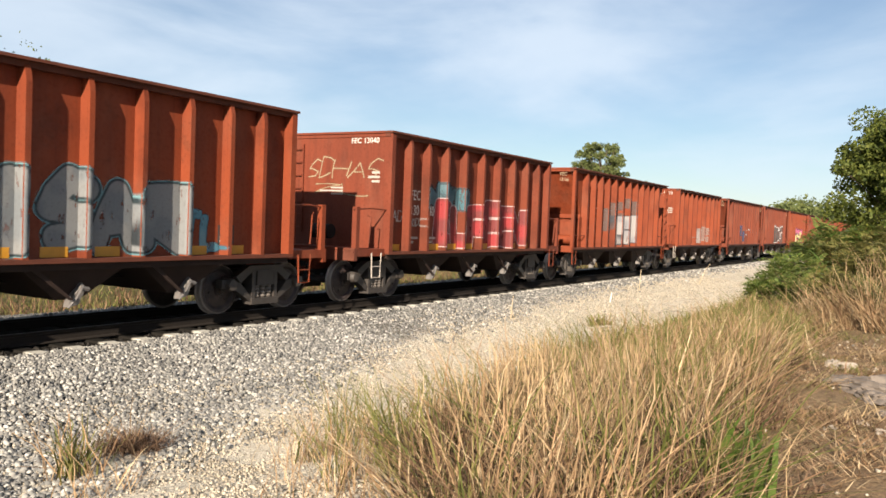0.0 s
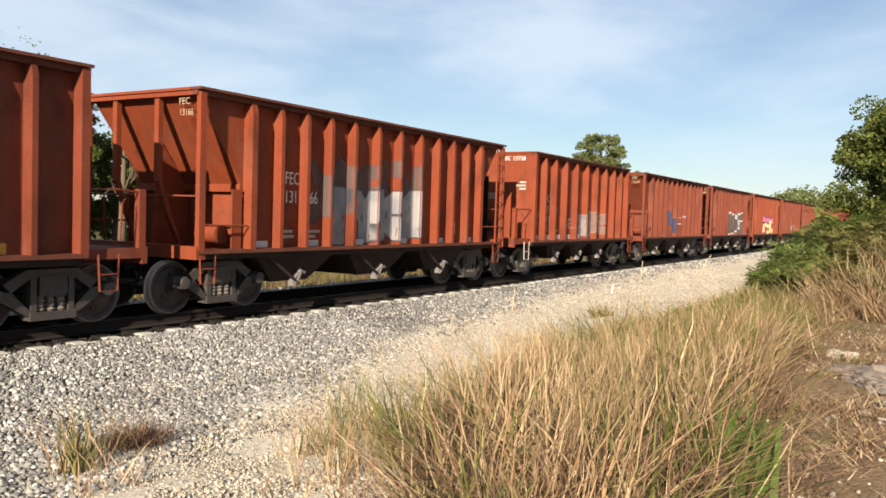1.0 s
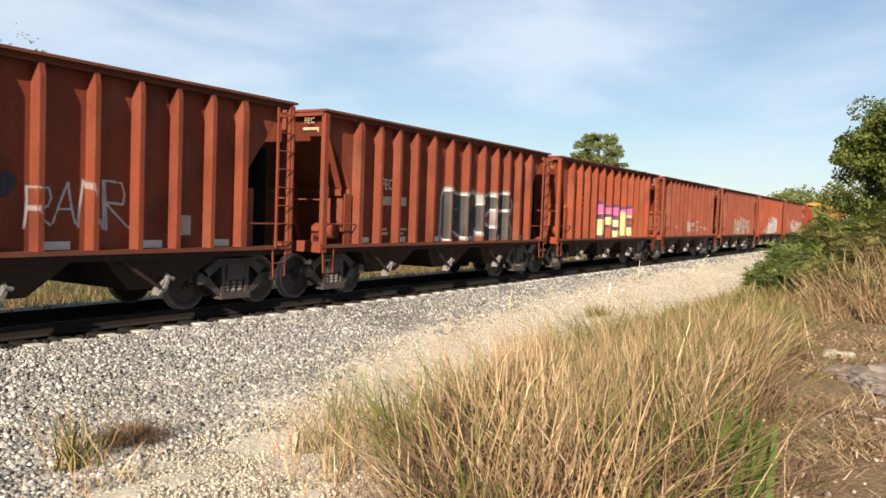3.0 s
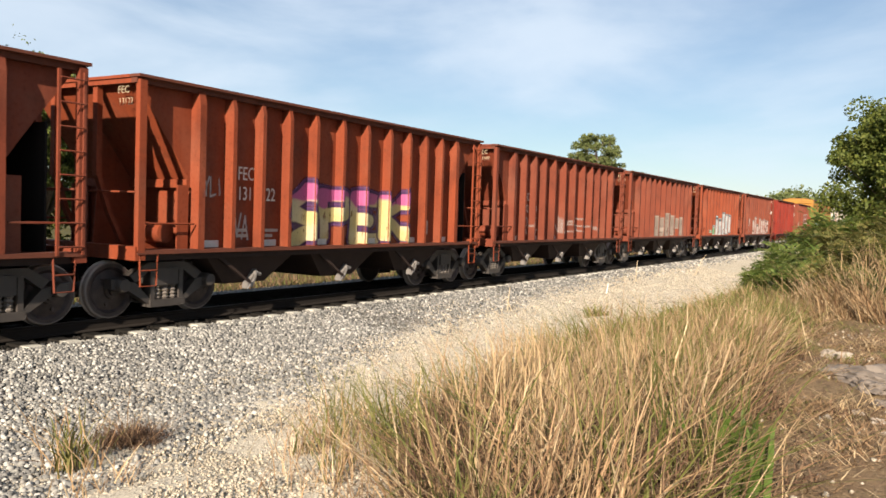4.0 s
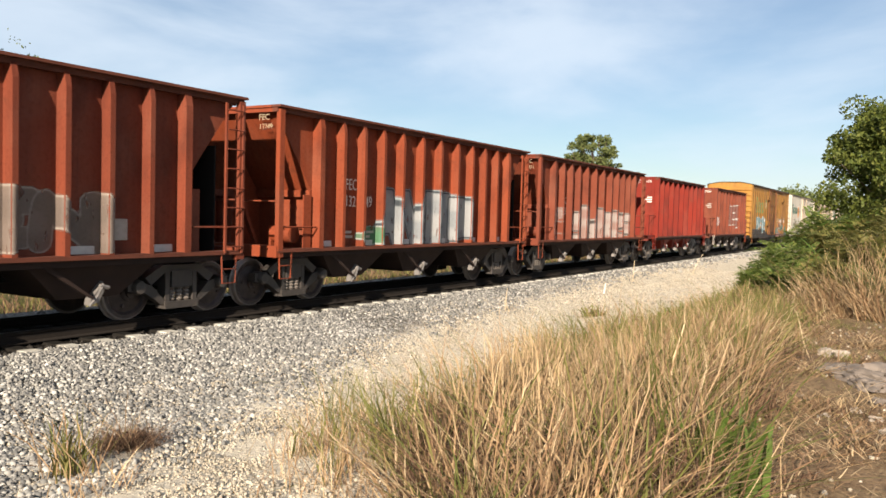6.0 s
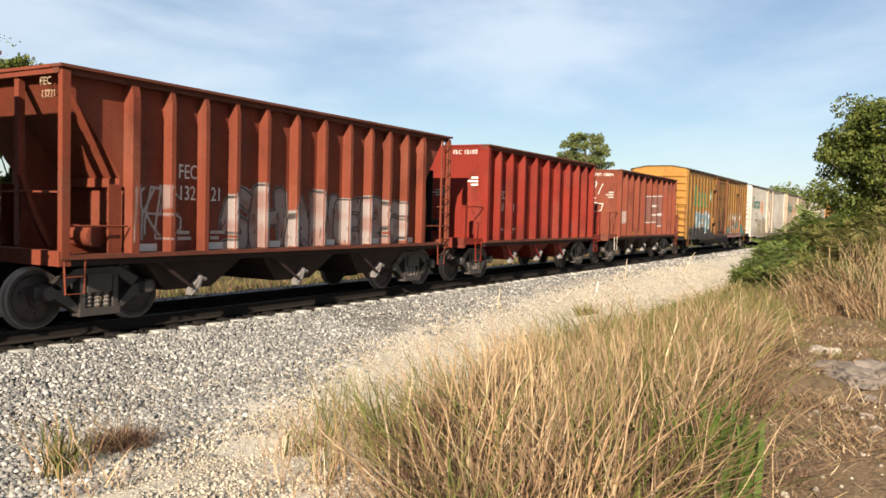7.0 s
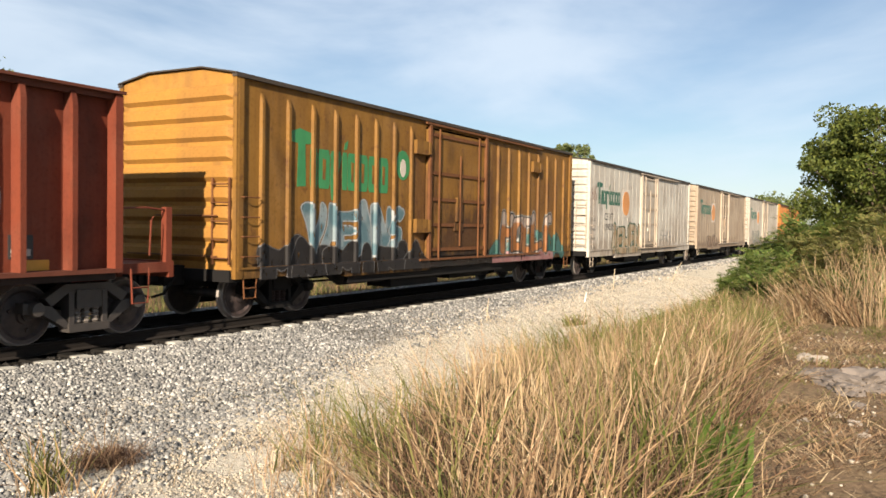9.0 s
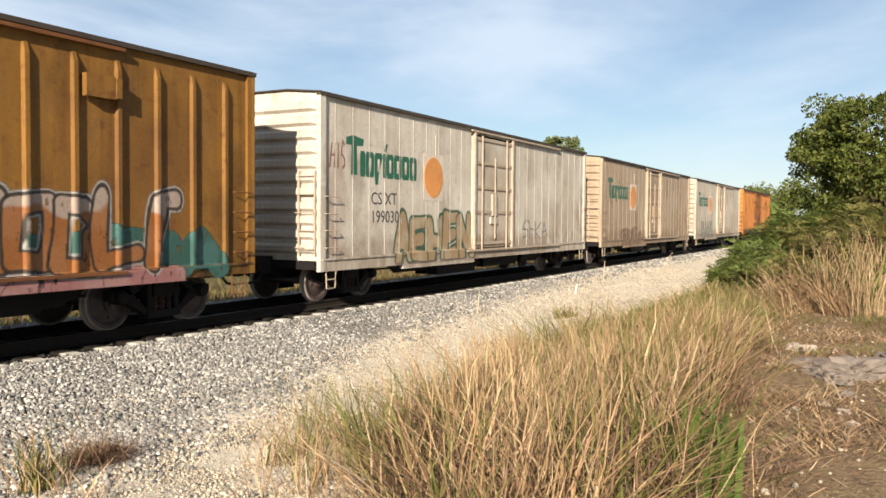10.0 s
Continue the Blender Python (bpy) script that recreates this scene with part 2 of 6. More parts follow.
def ground_material():
    n = Nodes("dry_ground")
    x, y, z = n.xyz()[:3]
    soil = n.mix(n.step(n.noise(0.9, 6.0), 0.35, 0.65), (0.25, 0.17, 0.10), (0.17, 0.11, 0.065))
    thatch = n.mix(n.step(n.noise(26.0, 5.0, n.coords((1, 1.6, 1))), 0.35, 0.65), (0.30, 0.22, 0.125), (0.14, 0.09, 0.05))
    c = n.mix(n.step(n.noise(1.7, 6.0), 0.42, 0.58), soil, thatch)
    green = n.mix(n.step(n.noise(9.0, 5.0), 0.4, 0.6), (0.10, 0.125, 0.03), (0.22, 0.19, 0.06))
    c = n.mix(n.math("MULTIPLY", n.step(n.noise(0.45, 5.0), 0.52, 0.64), 0.7), c, green)
    c = n.mix(n.math("MULTIPLY", n.step(n.noise(6.0, 7.0, n.coords((0.7, 1.5, 1)), 0.65), 0.50, 0.66), 0.75), c, (0.075, 0.047, 0.030))
    wob = n.math("MULTIPLY", n.math("SUBTRACT", n.noise(0.8, 5.0), 0.5), 2.2)
    yy = n.math("ADD", y, wob)
    # pale crushed limestone along the foot of the track bed
    sand = n.mix(n.step(n.noise(30.0, 6.0), 0.4, 0.62), (0.74, 0.655, 0.525), (0.50, 0.44, 0.35))
    c = n.mix(n.math("MULTIPLY", n.step(n.math("SUBTRACT", yy, n.math("MULTIPLY", n.math("MINIMUM", x, 9.0), 0.22)), 1.35, 2.1), n.math("SUBTRACT", 1.0, n.step(yy, 15.5, 16.5))), c, sand)
    field = n.mix(n.step(n.noise(2.2, 6.0), 0.38, 0.62), (0.070, 0.066, 0.020), (0.13, 0.105, 0.036))
    c = n.mix(n.step(yy, 15.6, 16.4), c, field)
    n.bump(n.math("ADD", n.noise(22.0, 7.0), n.noise(5.0, 4.0)), 0.55, 0.05)
    return n.done(c, 0.95, 0.0, 0.15)


def ballast_material():
    n = Nodes("crushed_stone_bed")
    cell = n.voronoi(17.0)
    tint = n.voronoi(17.0, out="Color")
    t = n.nt.nodes.new("ShaderNodeSeparateColor")
    n.nt.links.new(tint, t.inputs[0])
    c = n.mix(t.outputs[0], (0.36, 0.345, 0.32), (0.15, 0.146, 0.14))
    c = n.mix(n.step(cell, 0.45, 0.75), c, (0.06, 0.056, 0.05))
    c = n.mix(n.math("MULTIPLY", n.step(n.noise(0.5, 4.0), 0.45, 0.65), 0.35), c, (0.38, 0.32, 0.245))
    # oily grime and brake dust by the rails, the train's shade painted in
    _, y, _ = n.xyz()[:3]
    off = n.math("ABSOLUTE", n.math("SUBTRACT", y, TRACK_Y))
    oil_shade = n.math("SUBTRACT", 1.0, n.step(n.math("ADD", off, n.math("MULTIPLY", n.noise(2.0, 4.0), 0.3)), 1.32, 1.48))
    c = n.mix(n.math("MULTIPLY", oil_shade, 0.96), c, (0.014, 0.012, 0.010))
    # towards the path the bed is covered with pale fines
    x, y, _ = n.xyz()[:3]
    line = n.math("MINIMUM", n.math("ADD", 3.2, n.math("MULTIPLY", x, 0.44)), n.math("ADD", 7.3, n.math("MULTIPLY", x, 0.106)))
    line = n.math("ADD", line, n.math("MULTIPLY", n.math("SUBTRACT", n.noise(1.1, 4.0), 0.5), 1.6))
    pale = n.math("MULTIPLY", n.step(n.math("SUBTRACT", line, y), -0.2, 0.5), n.math("LESS_THAN", y, TRACK_Y))
    sand = n.mix(n.step(n.noise(34.0, 6.0), 0.4, 0.62), (0.74, 0.655, 0.525), (0.50, 0.44, 0.35))
    c = n.mix(pale, c, sand)
    n.bump(n.math("SUBTRACT", 1.0, cell), 0.9, 0.05)
    return n.done(c, 0.98, 0.0, 0.05)


def wheel_steel():
    """Rust-brown plate; the worn rim has its sunlit edge painted in bright."""
    n = Nodes("wheel_steel")
    x, _, z = n.xyz()[:3]
    r = n.math("SQRT", n.math("ADD", n.math("MULTIPLY", x, x), n.math("MULTIPLY", z, z)))
    f = n.noise(9.0, 5.0)
    c = n.mix(n.step(f, 0.35, 0.7), (0.070, 0.048, 0.044), (0.028, 0.021, 0.020))
    c = n.mix(n.math("MULTIPLY", n.step(r, 0.425, 0.452), 0.8), c, (0.42, 0.37, 0.33))
    n.bump(f, 0.2, 0.004)
    return n.done(c, 0.55, 0.0, 0.4)


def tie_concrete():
    """Pale concrete at the tips; oily brake dust and painted-in train shade blacken the rest."""
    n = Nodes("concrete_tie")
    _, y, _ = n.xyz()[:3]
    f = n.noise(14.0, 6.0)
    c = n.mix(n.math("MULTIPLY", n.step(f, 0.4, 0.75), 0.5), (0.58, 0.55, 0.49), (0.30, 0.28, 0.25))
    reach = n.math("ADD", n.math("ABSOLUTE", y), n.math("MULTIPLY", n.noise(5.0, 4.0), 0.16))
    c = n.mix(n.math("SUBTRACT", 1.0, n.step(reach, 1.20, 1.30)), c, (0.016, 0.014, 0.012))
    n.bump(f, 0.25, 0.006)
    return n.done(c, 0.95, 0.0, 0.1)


M = {}
M["spray"] = spray_material()
M["chord"] = plain("dark_rusted_steel", (0.115, 0.034, 0.019), 0.75, 0.0, 0.5, 5)
M["ground"] = ground_material()
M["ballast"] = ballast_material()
M["stone"] = island_mix("limestone_chips", [(0.066, 0.067, 0.069), (0.27, 0.26, 0.245), (0.14, 0.137, 0.132), (0.36, 0.345, 0.315), (0.60, 0.57, 0.52), (0.185, 0.178, 0.17), (0.30, 0.28, 0.255)], 0.92, 0.25, 0.3)
M["pale_stone"] = island_mix("pale_chips", [(0.32, 0.28, 0.22), (0.66, 0.57, 0.44), (0.37, 0.32, 0.25), (0.62, 0.54, 0.43), (0.19, 0.175, 0.155), (0.47, 0.395, 0.30)], 0.92, 0.2, 0.3)
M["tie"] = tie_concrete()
# bed stones near black: oily, with the train's shade in their colour
M["oily_shade_stone"] = island_mix("oily_shaded_chips", [(0.012, 0.010, 0.009), (0.030, 0.026, 0.022), (0.018, 0.015, 0.013), (0.05, 0.043, 0.036)], 0.95, 0.2, 0.3)
M["rail"] = plain("rail_steel", (0.018, 0.013, 0.010), 0.95, 0.0, 0.4, 20)
M["rail_top"] = plain("worn_rail_top", (0.060, 0.052, 0.048), 0.55, 0.6, 0.25, 30)
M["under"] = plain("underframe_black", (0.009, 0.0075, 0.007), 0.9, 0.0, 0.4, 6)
M["truck"] = plain("truck_cast_steel", (0.050, 0.041, 0.036), 0.62, 0.0, 0.5, 9)
M["spring"] = plain("dusty_spring_steel", (0.17, 0.145, 0.125), 0.6, 0.0, 0.4, 14)
M["wheel"] = wheel_steel()
M["gate"] = plain("bare_gate_steel", (0.22, 0.20, 0.19), 0.5, 0.3, 0.4, 12)
M["chute"] = plain("rusty_black_steel", (0.034, 0.019, 0.015), 0.8, 0.0, 0.5, 5)
M["tan_stem"] = island_mix("tan_grass_stems", [(0.41, 0.275, 0.14), (0.62, 0.46, 0.26), (0.28, 0.175, 0.10), (0.50, 0.355, 0.20), (0.17, 0.10, 0.06), (0.68, 0.54, 0.34)], 0.8, 0.4, 0, 0.1)
M["white_mark"] = plain("white_stencil_paint", (0.74, 0.70, 0.64), 0.7, 0, 0.3, 10)
M["grey_mark"] = plain("grey_stencil_paint", (0.42, 0.37, 0.33), 0.75, 0, 0.4, 10)
M["yellow_mark"] = plain("yellow_reflector", (0.58, 0.27, 0.02), 0.5, 0, 0.25, 12)
M["silver_mark"] = plain("silver_reflector", (0.55, 0.54, 0.52), 0.5, 0, 0.35, 12)
M["cream_mark"] = plain("faded_cream_stencil", (0.42, 0.30, 0.20), 0.75, 0, 0.4, 10)
M["dark_mark"] = plain("dark_stencil_paint", (0.05, 0.05, 0.05), 0.7, 0, 0.3, 10)
M["green_mark"] = plain("green_sign_paint", (0.035, 0.22, 0.075), 0.6, 0, 0.35, 6)
M["deep_green_mark"] = plain("deep_green_sign_paint", (0.012, 0.105, 0.060), 0.6, 0, 0.25, 6)
M["orange_mark"] = plain("orange_sign_paint", (0.62, 0.26, 0.07), 0.6, 0, 0.4, 5)
M["pink_mark"] = plain("pale_sign_paint", (0.60, 0.52, 0.44), 0.6, 0, 0.3, 6)
M["straw"] = island_mix("dry_grass_blades", [(0.33, 0.20, 0.105), (0.55, 0.39, 0.22), (0.20, 0.112, 0.062), (0.44, 0.285, 0.15), (0.10, 0.058, 0.034), (0.74, 0.58, 0.36), (0.42, 0.26, 0.14), (0.25, 0.145, 0.078)], 0.8, 0.4, 0, 0.12)
M["green_blade"] = island_mix("green_grass_blades", [(0.085, 0.100, 0.022), (0.18, 0.185, 0.048), (0.29, 0.255, 0.090), (0.12, 0.140, 0.028), (0.23, 0.20, 0.06)], 0.7, 0.3, 0, 0.3)
M["leaf"] = island_mix("tree_leaves", [(0.042, 0.063, 0.011), (0.105, 0.135, 0.023), (0.19, 0.205, 0.04), (0.065, 0.092, 0.016)], 0.65, 0.4, 0, 0.3)
M["bush_leaf"] = island_mix("shrub_leaves", [(0.060, 0.105, 0.018), (0.12, 0.18, 0.034), (0.24, 0.245, 0.065), (0.085, 0.13, 0.025)], 0.65, 0.35, 0, 0.3)
M["olive_leaf"] = island_mix("olive_shrub_leaves", [(0.075, 0.085, 0.020), (0.15, 0.15, 0.040), (0.27, 0.22, 0.07), (0.10, 0.11, 0.025)], 0.65, 0.35, 0, 0.3)
M["broad_leaf"] = island_mix("broad_green_leaves", [(0.065, 0.115, 0.02), (0.11, 0.17, 0.032), (0.085, 0.135, 0.025)], 0.5, 0.2, 0, 0.3)
M["far_leaf"] = island_mix("far_tree_leaves", [(0.09, 0.115, 0.04), (0.16, 0.19, 0.06), (0.21, 0.23, 0.08)], 0.7, 0.3, 0, 0.3)
M["bark"] = plain("bark", (0.13, 0.095, 0.065), 0.9, 0, 0.5, 12)
M["dead"] = island_mix("dead_weeds", [(0.085, 0.046, 0.028), (0.20, 0.115, 0.068), (0.045, 0.026, 0.017), (0.30, 0.185, 0.11), (0.12, 0.065, 0.038)], 0.9, 0.3)
M["rock"] = plain("weathered_limestone", (0.20, 0.165, 0.14), 0.95, 0, 0.7, 9)
M["pale_rock"] = plain("pale_limestone", (0.40, 0.34, 0.28), 0.95, 0, 0.6, 18)
M["stalk"] = plain("bleached_stalk", (0.50, 0.40, 0.27), 0.8, 0, 0.3, 10)
M["stake"] = plain("white_painted_stake", (0.78, 0.76, 0.70), 0.7, 0, 0.2, 10)

# ---- building blocks ----
def box(bm, x0, x1, y0, y1, z0, z1):
    v = [bm.verts.new(p) for p in ((x0, y0, z0), (x1, y0, z0), (x1, y1, z0), (x0, y1, z0), (x0, y0, z1), (x1, y0, z1), (x1, y1, z1), (x0, y1, z1))]
    for f in ((3, 2, 1, 0), (4, 5, 6, 7), (0, 1, 5, 4), (1, 2, 6, 5), (2, 3, 7, 6), (3, 0, 4, 7)):
        bm.faces.new([v[i] for i in f])


def prism(bm, outline, y0, y1):
    """An outline in x and z, given counter-clockwise as seen from -y, drawn out from y0 to y1."""
    a = [bm.verts.new((x, y0, z)) for x, z in outline]
    b = [bm.verts.new((x, y1, z)) for x, z in outline]
    bm.faces.new(a)
    bm.faces.new(b[::-1])
    for i in range(len(a)):
        j = (i + 1) % len(a)
        bm.faces.new((a[j], a[i], b[i], b[j]))


def loft(bm, rings):
    """Closed rings of equal count joined one to the next, with caps."""
    vs = [[bm.verts.new(p) for p in r] for r in rings]
    k = len(vs[0])
    for a, b in zip(vs, vs[1:]):
        for i in range(k):
            bm.faces.new((a[i], a[(i + 1) % k], b[(i + 1) % k], b[i]))
    bm.faces.new(vs[0][::-1])
    bm.faces.new(vs[-1])


def tube(bm, points, r, k=6):
    rings = []
    pts = [Vector(p) for p in points]
    for i, p in enumerate(pts):
        d = (pts[min(i + 1, len(pts) - 1)] - pts[max(i - 1, 0)]).normalized()
        s = d.cross(Vector((0, 0, 1)) if abs(d.z) < 0.9 else Vector((1, 0, 0))).normalized()
        t = d.cross(s)
        rr = r[i] if isinstance(r, (list, tuple)) else r
        rings.append([p + (s * math.cos(6.2832 * j / k) + t * math.sin(6.2832 * j / k)) * rr for j in range(k)])
    loft(bm, rings)


def lathe(bm, profile, k=28):
    """Turn a profile of (radius, y) about the y axis."""
    loft(bm, [[(r * math.cos(6.2832 * j / k), y, r * math.sin(6.2832 * j / k)) for j in range(k)] for r, y in profile])


MESHES = {}


def mesh_of(key, fill, smooth=False):
    """The mesh that fill(bm) makes, built once for each key."""
    if key not in MESHES:
        bm = bmesh.new()
        fill(bm)
        bmesh.ops.recalc_face_normals(bm, faces=bm.faces)
        me = bpy.data.meshes.new(key.split("|")[0])
        bm.to_mesh(me)
        bm.free()
        if smooth:
            me.shade_smooth()
            me.set_sharp_from_angle(angle=radians(40))
        me.materials.append(None)
        MESHES[key] = me
    return MESHES[key]


def part(name, key, fill, material, parent, label="", at=None, smooth=False):
    ob = new(name, mesh_of(key, fill, smooth))
    ob.material_slots[0].link = "OBJECT"
    ob.material_slots[0].material = material
    ob.parent = parent
    if at is not None:
        ob.matrix_basis = at
    if label:
        ob["label"] = label
    return ob


def quick_mesh(name, verts, faces, material):
    """One mesh out of number arrays: faces is an array of equal rows."""
    me = bpy.data.meshes.new(name)
    verts, faces = np.asarray(verts, np.float32), np.asarray(faces, np.int32)
    me.vertices.add(len(verts))
    me.vertices.foreach_set("co", verts.ravel())
    me.loops.add(faces.size)
    me.loops.foreach_set("vertex_index", faces.ravel())
    me.polygons.add(len(faces))
    me.polygons.foreach_set("loop_start", np.arange(len(faces), dtype=np.int32) * faces.shape[1])
    me.update(calc_edges=True)
    me.materials.append(material)
    return me


# ---- ground, track bed, rails ----
def ground_z(x, y):
    """Height of the land: a bank under the camera, the ditch, the track bed's footing, the field behind."""
    y = np.asarray(y, float)
    z = np.interp(y, [-200, -6, 1.2, 3.0, 5.2, 7.6, 9.6, 14.6, 16.5, 19.0, 60, 2000], [0.5, 0.35, 0.22, 0.14, -0.25, -0.50, -0.52, -0.52, -0.62, -0.62, -0.5, -0.5])
    x = np.asarray(x, float)
    return z + 0.035 * np.sin(x * 1.3 + y * 0.9) * np.exp(-((y - 1) / 6) ** 2) + 0.02 * np.sin(x * 3.1 - y * 2.3)


def build_ground():
    xs = np.concatenate([[-2500, -900, -300, -100, -40, -15], np.arange(-6, 40, 0.4), np.arange(40, 130, 3.0), [160, 220, 320, 500, 900, 1600, 2800]])
    ys = np.concatenate([[-2500, -900, -300, -100, -40, -20, -12], np.arange(-8, 20, 0.35), np.arange(20, 60, 3.0), [80, 120, 200, 400, 900, 2800]])
    X, Y = np.meshgrid(xs, ys, indexing="ij")
    Z = ground_z(X, Y)
    near = (X > -6) & (X < 40) & (Y > -8) & (Y < 20)
    Z = Z + near * np.random.default_rng(3).normal(0, 0.012, Z.shape)
    v = np.stack([X, Y, Z], -1).reshape(-1, 3)
    n, m = len(xs), len(ys)
    i, j = np.meshgrid(np.arange(n - 1), np.arange(m - 1), indexing="ij")
    a = (i * m + j).ravel()
    f = np.stack([a, a + m, a + m + 1, a + 1], -1)
    me = quick_mesh("ground", v, f, M["ground"])
    me.shade_smooth()
    tagged(new("ground", me), "dry sandy ground with thatch, pale gravel strip and grassy field", "ground", kind="structure")


build_ground()


def bed_z(y):
    """Top of the ballast: flush with the ties, shoulders sloping to the foot."""
    return np.interp(np.abs(np.asarray(y, float) - TRACK_Y), [0, 1.55, 4.4, 5.6], [-0.225, -0.235, -0.47, -0.62])


def build_bed():
    bm = bmesh.new()
    offs = [-5.6, -4.4, -3.4, -2.4, -1.55, -0.7, 0.7, 1.55, 2.4, 3.4, 4.4, 5.6]
    xs = list(np.arange(-30, 60, 1.5)) + list(np.arange(60, 420, 20.0))
    rows = []
    for x in xs:
        rows.append([bm.verts.new((x, TRACK_Y + o, float(bed_z(TRACK_Y + o)) + (random.gauss(0, 0.012) if 1.5 < abs(o) < 5 else 0))) for o in offs])
    for a, b in zip(rows, rows[1:]):
        for k in range(len(offs) - 1):
            bm.faces.new((a[k], b[k], b[k + 1], a[k + 1]))
    me = bpy.data.meshes.new("track_bed")
    bm.to_mesh(me)
    bm.free()
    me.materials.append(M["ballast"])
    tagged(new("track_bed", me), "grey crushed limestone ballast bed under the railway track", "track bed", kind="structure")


build_bed()


def build_track():
    track = tagged(new("railway_track"), "railway track with steel rails on pale concrete ties", "railway track", kind="structure")
    prof = [(-0.068, -0.18), (0.068, -0.18), (0.068, -0.168), (0.012, -0.145), (0.010, -0.045), (0.036, -0.034), (0.036, -0.004), (0.028, 0.0), (-0.028, 0.0),
            (-0.036, -0.004), (-0.036, -0.034), (-0.010, -0.045), (-0.012, -0.145), (-0.068, -0.168)]

    def rail(bm):
        loft(bm, [[(x, y, z) for y, z in prof] for x in (-40, 0, 40, 120, 420)])
    for s in (-1, 1):
        part("rail", "rail", rail, M["rail"], track, at=pose(0, TRACK_Y + s * 0.7535, 0))
        part("rail_head", "rail_head", lambda bm: box(bm, -40, 420, -0.027, 0.027, -0.003, 0.0025), M["rail_top"], track, "polished running surface", at=pose(0, TRACK_Y + s * 0.7535, 0))

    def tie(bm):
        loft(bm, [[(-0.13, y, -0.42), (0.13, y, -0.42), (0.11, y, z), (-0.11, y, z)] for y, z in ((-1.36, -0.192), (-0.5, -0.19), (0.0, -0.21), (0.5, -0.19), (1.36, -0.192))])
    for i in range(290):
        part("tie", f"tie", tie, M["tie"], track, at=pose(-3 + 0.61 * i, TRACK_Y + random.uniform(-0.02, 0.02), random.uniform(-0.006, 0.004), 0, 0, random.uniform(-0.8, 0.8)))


build_track()

# ---- freight cars: local x runs back from the leading end, y across from the centre line, z up from the rail ----
HALF = 1.58
WHEEL_R = 0.457
SPINNING = []              # wheelsets with their resting place


def writing(text, size):
    cu = bpy.data.curves.new("lettering", "FONT")
    cu.body, cu.size, cu.align_x = text, size * 1.38, "LEFT"
    cu.extrude, cu.resolution_u = 0.0015, 3
    ob = bpy.data.objects.new("lettering", cu)
    me = bpy.data.meshes.new_from_object(ob)
    bpy.data.objects.remove(ob)
    return me


def letters(name, text, size, x, z, material, car, y=-HALF - 0.006, wide=1.0, lead=False):
    """Writing on the side towards the camera, or on the leading end."""
    ob = new(name, writing(text, size))
    ob.data.materials.clear()
    ob.data.materials.append(material)
    ob.parent = car
    turn = Euler((radians(90), 0, radians(-90) if lead else 0)).to_matrix().to_4x4()
    ob.matrix_basis = Matrix.Translation((x, y, z)) @ turn @ Matrix.Diagonal((wide, 1, 1, 1))
    return ob


def stencil(name, x0, x1, z0, z1, material, car, y=-HALF, lead=False, label=""):
    if lead:
        return part(name, f"{name}|l{x0:.2f}{x1:.2f}{z0:.2f}{z1:.2f}{y:.2f}", lambda bm: box(bm, y - 0.005, y, x0, x1, z0, z1), material, car, label)
    return part(name, f"{name}|{x0:.2f}{x1:.2f}{z0:.2f}{z1:.2f}{y:.2f}", lambda bm: box(bm, x0, x1, y - 0.006, y, z0, z1), material, car, label)


def bars(car, x, z, w, h, rows, material, y=-HALF, lead=False):
    """Small print that cannot be read, as rows of bars."""
    for i in range(rows):
        k = 0.75 + 0.25 * math.sin(3.1 * i + x * 7)
        stencil("marking", x, x + w * k, z - (i + 1) * h, z - (i + 0.45) * h, material, car, y, lead)


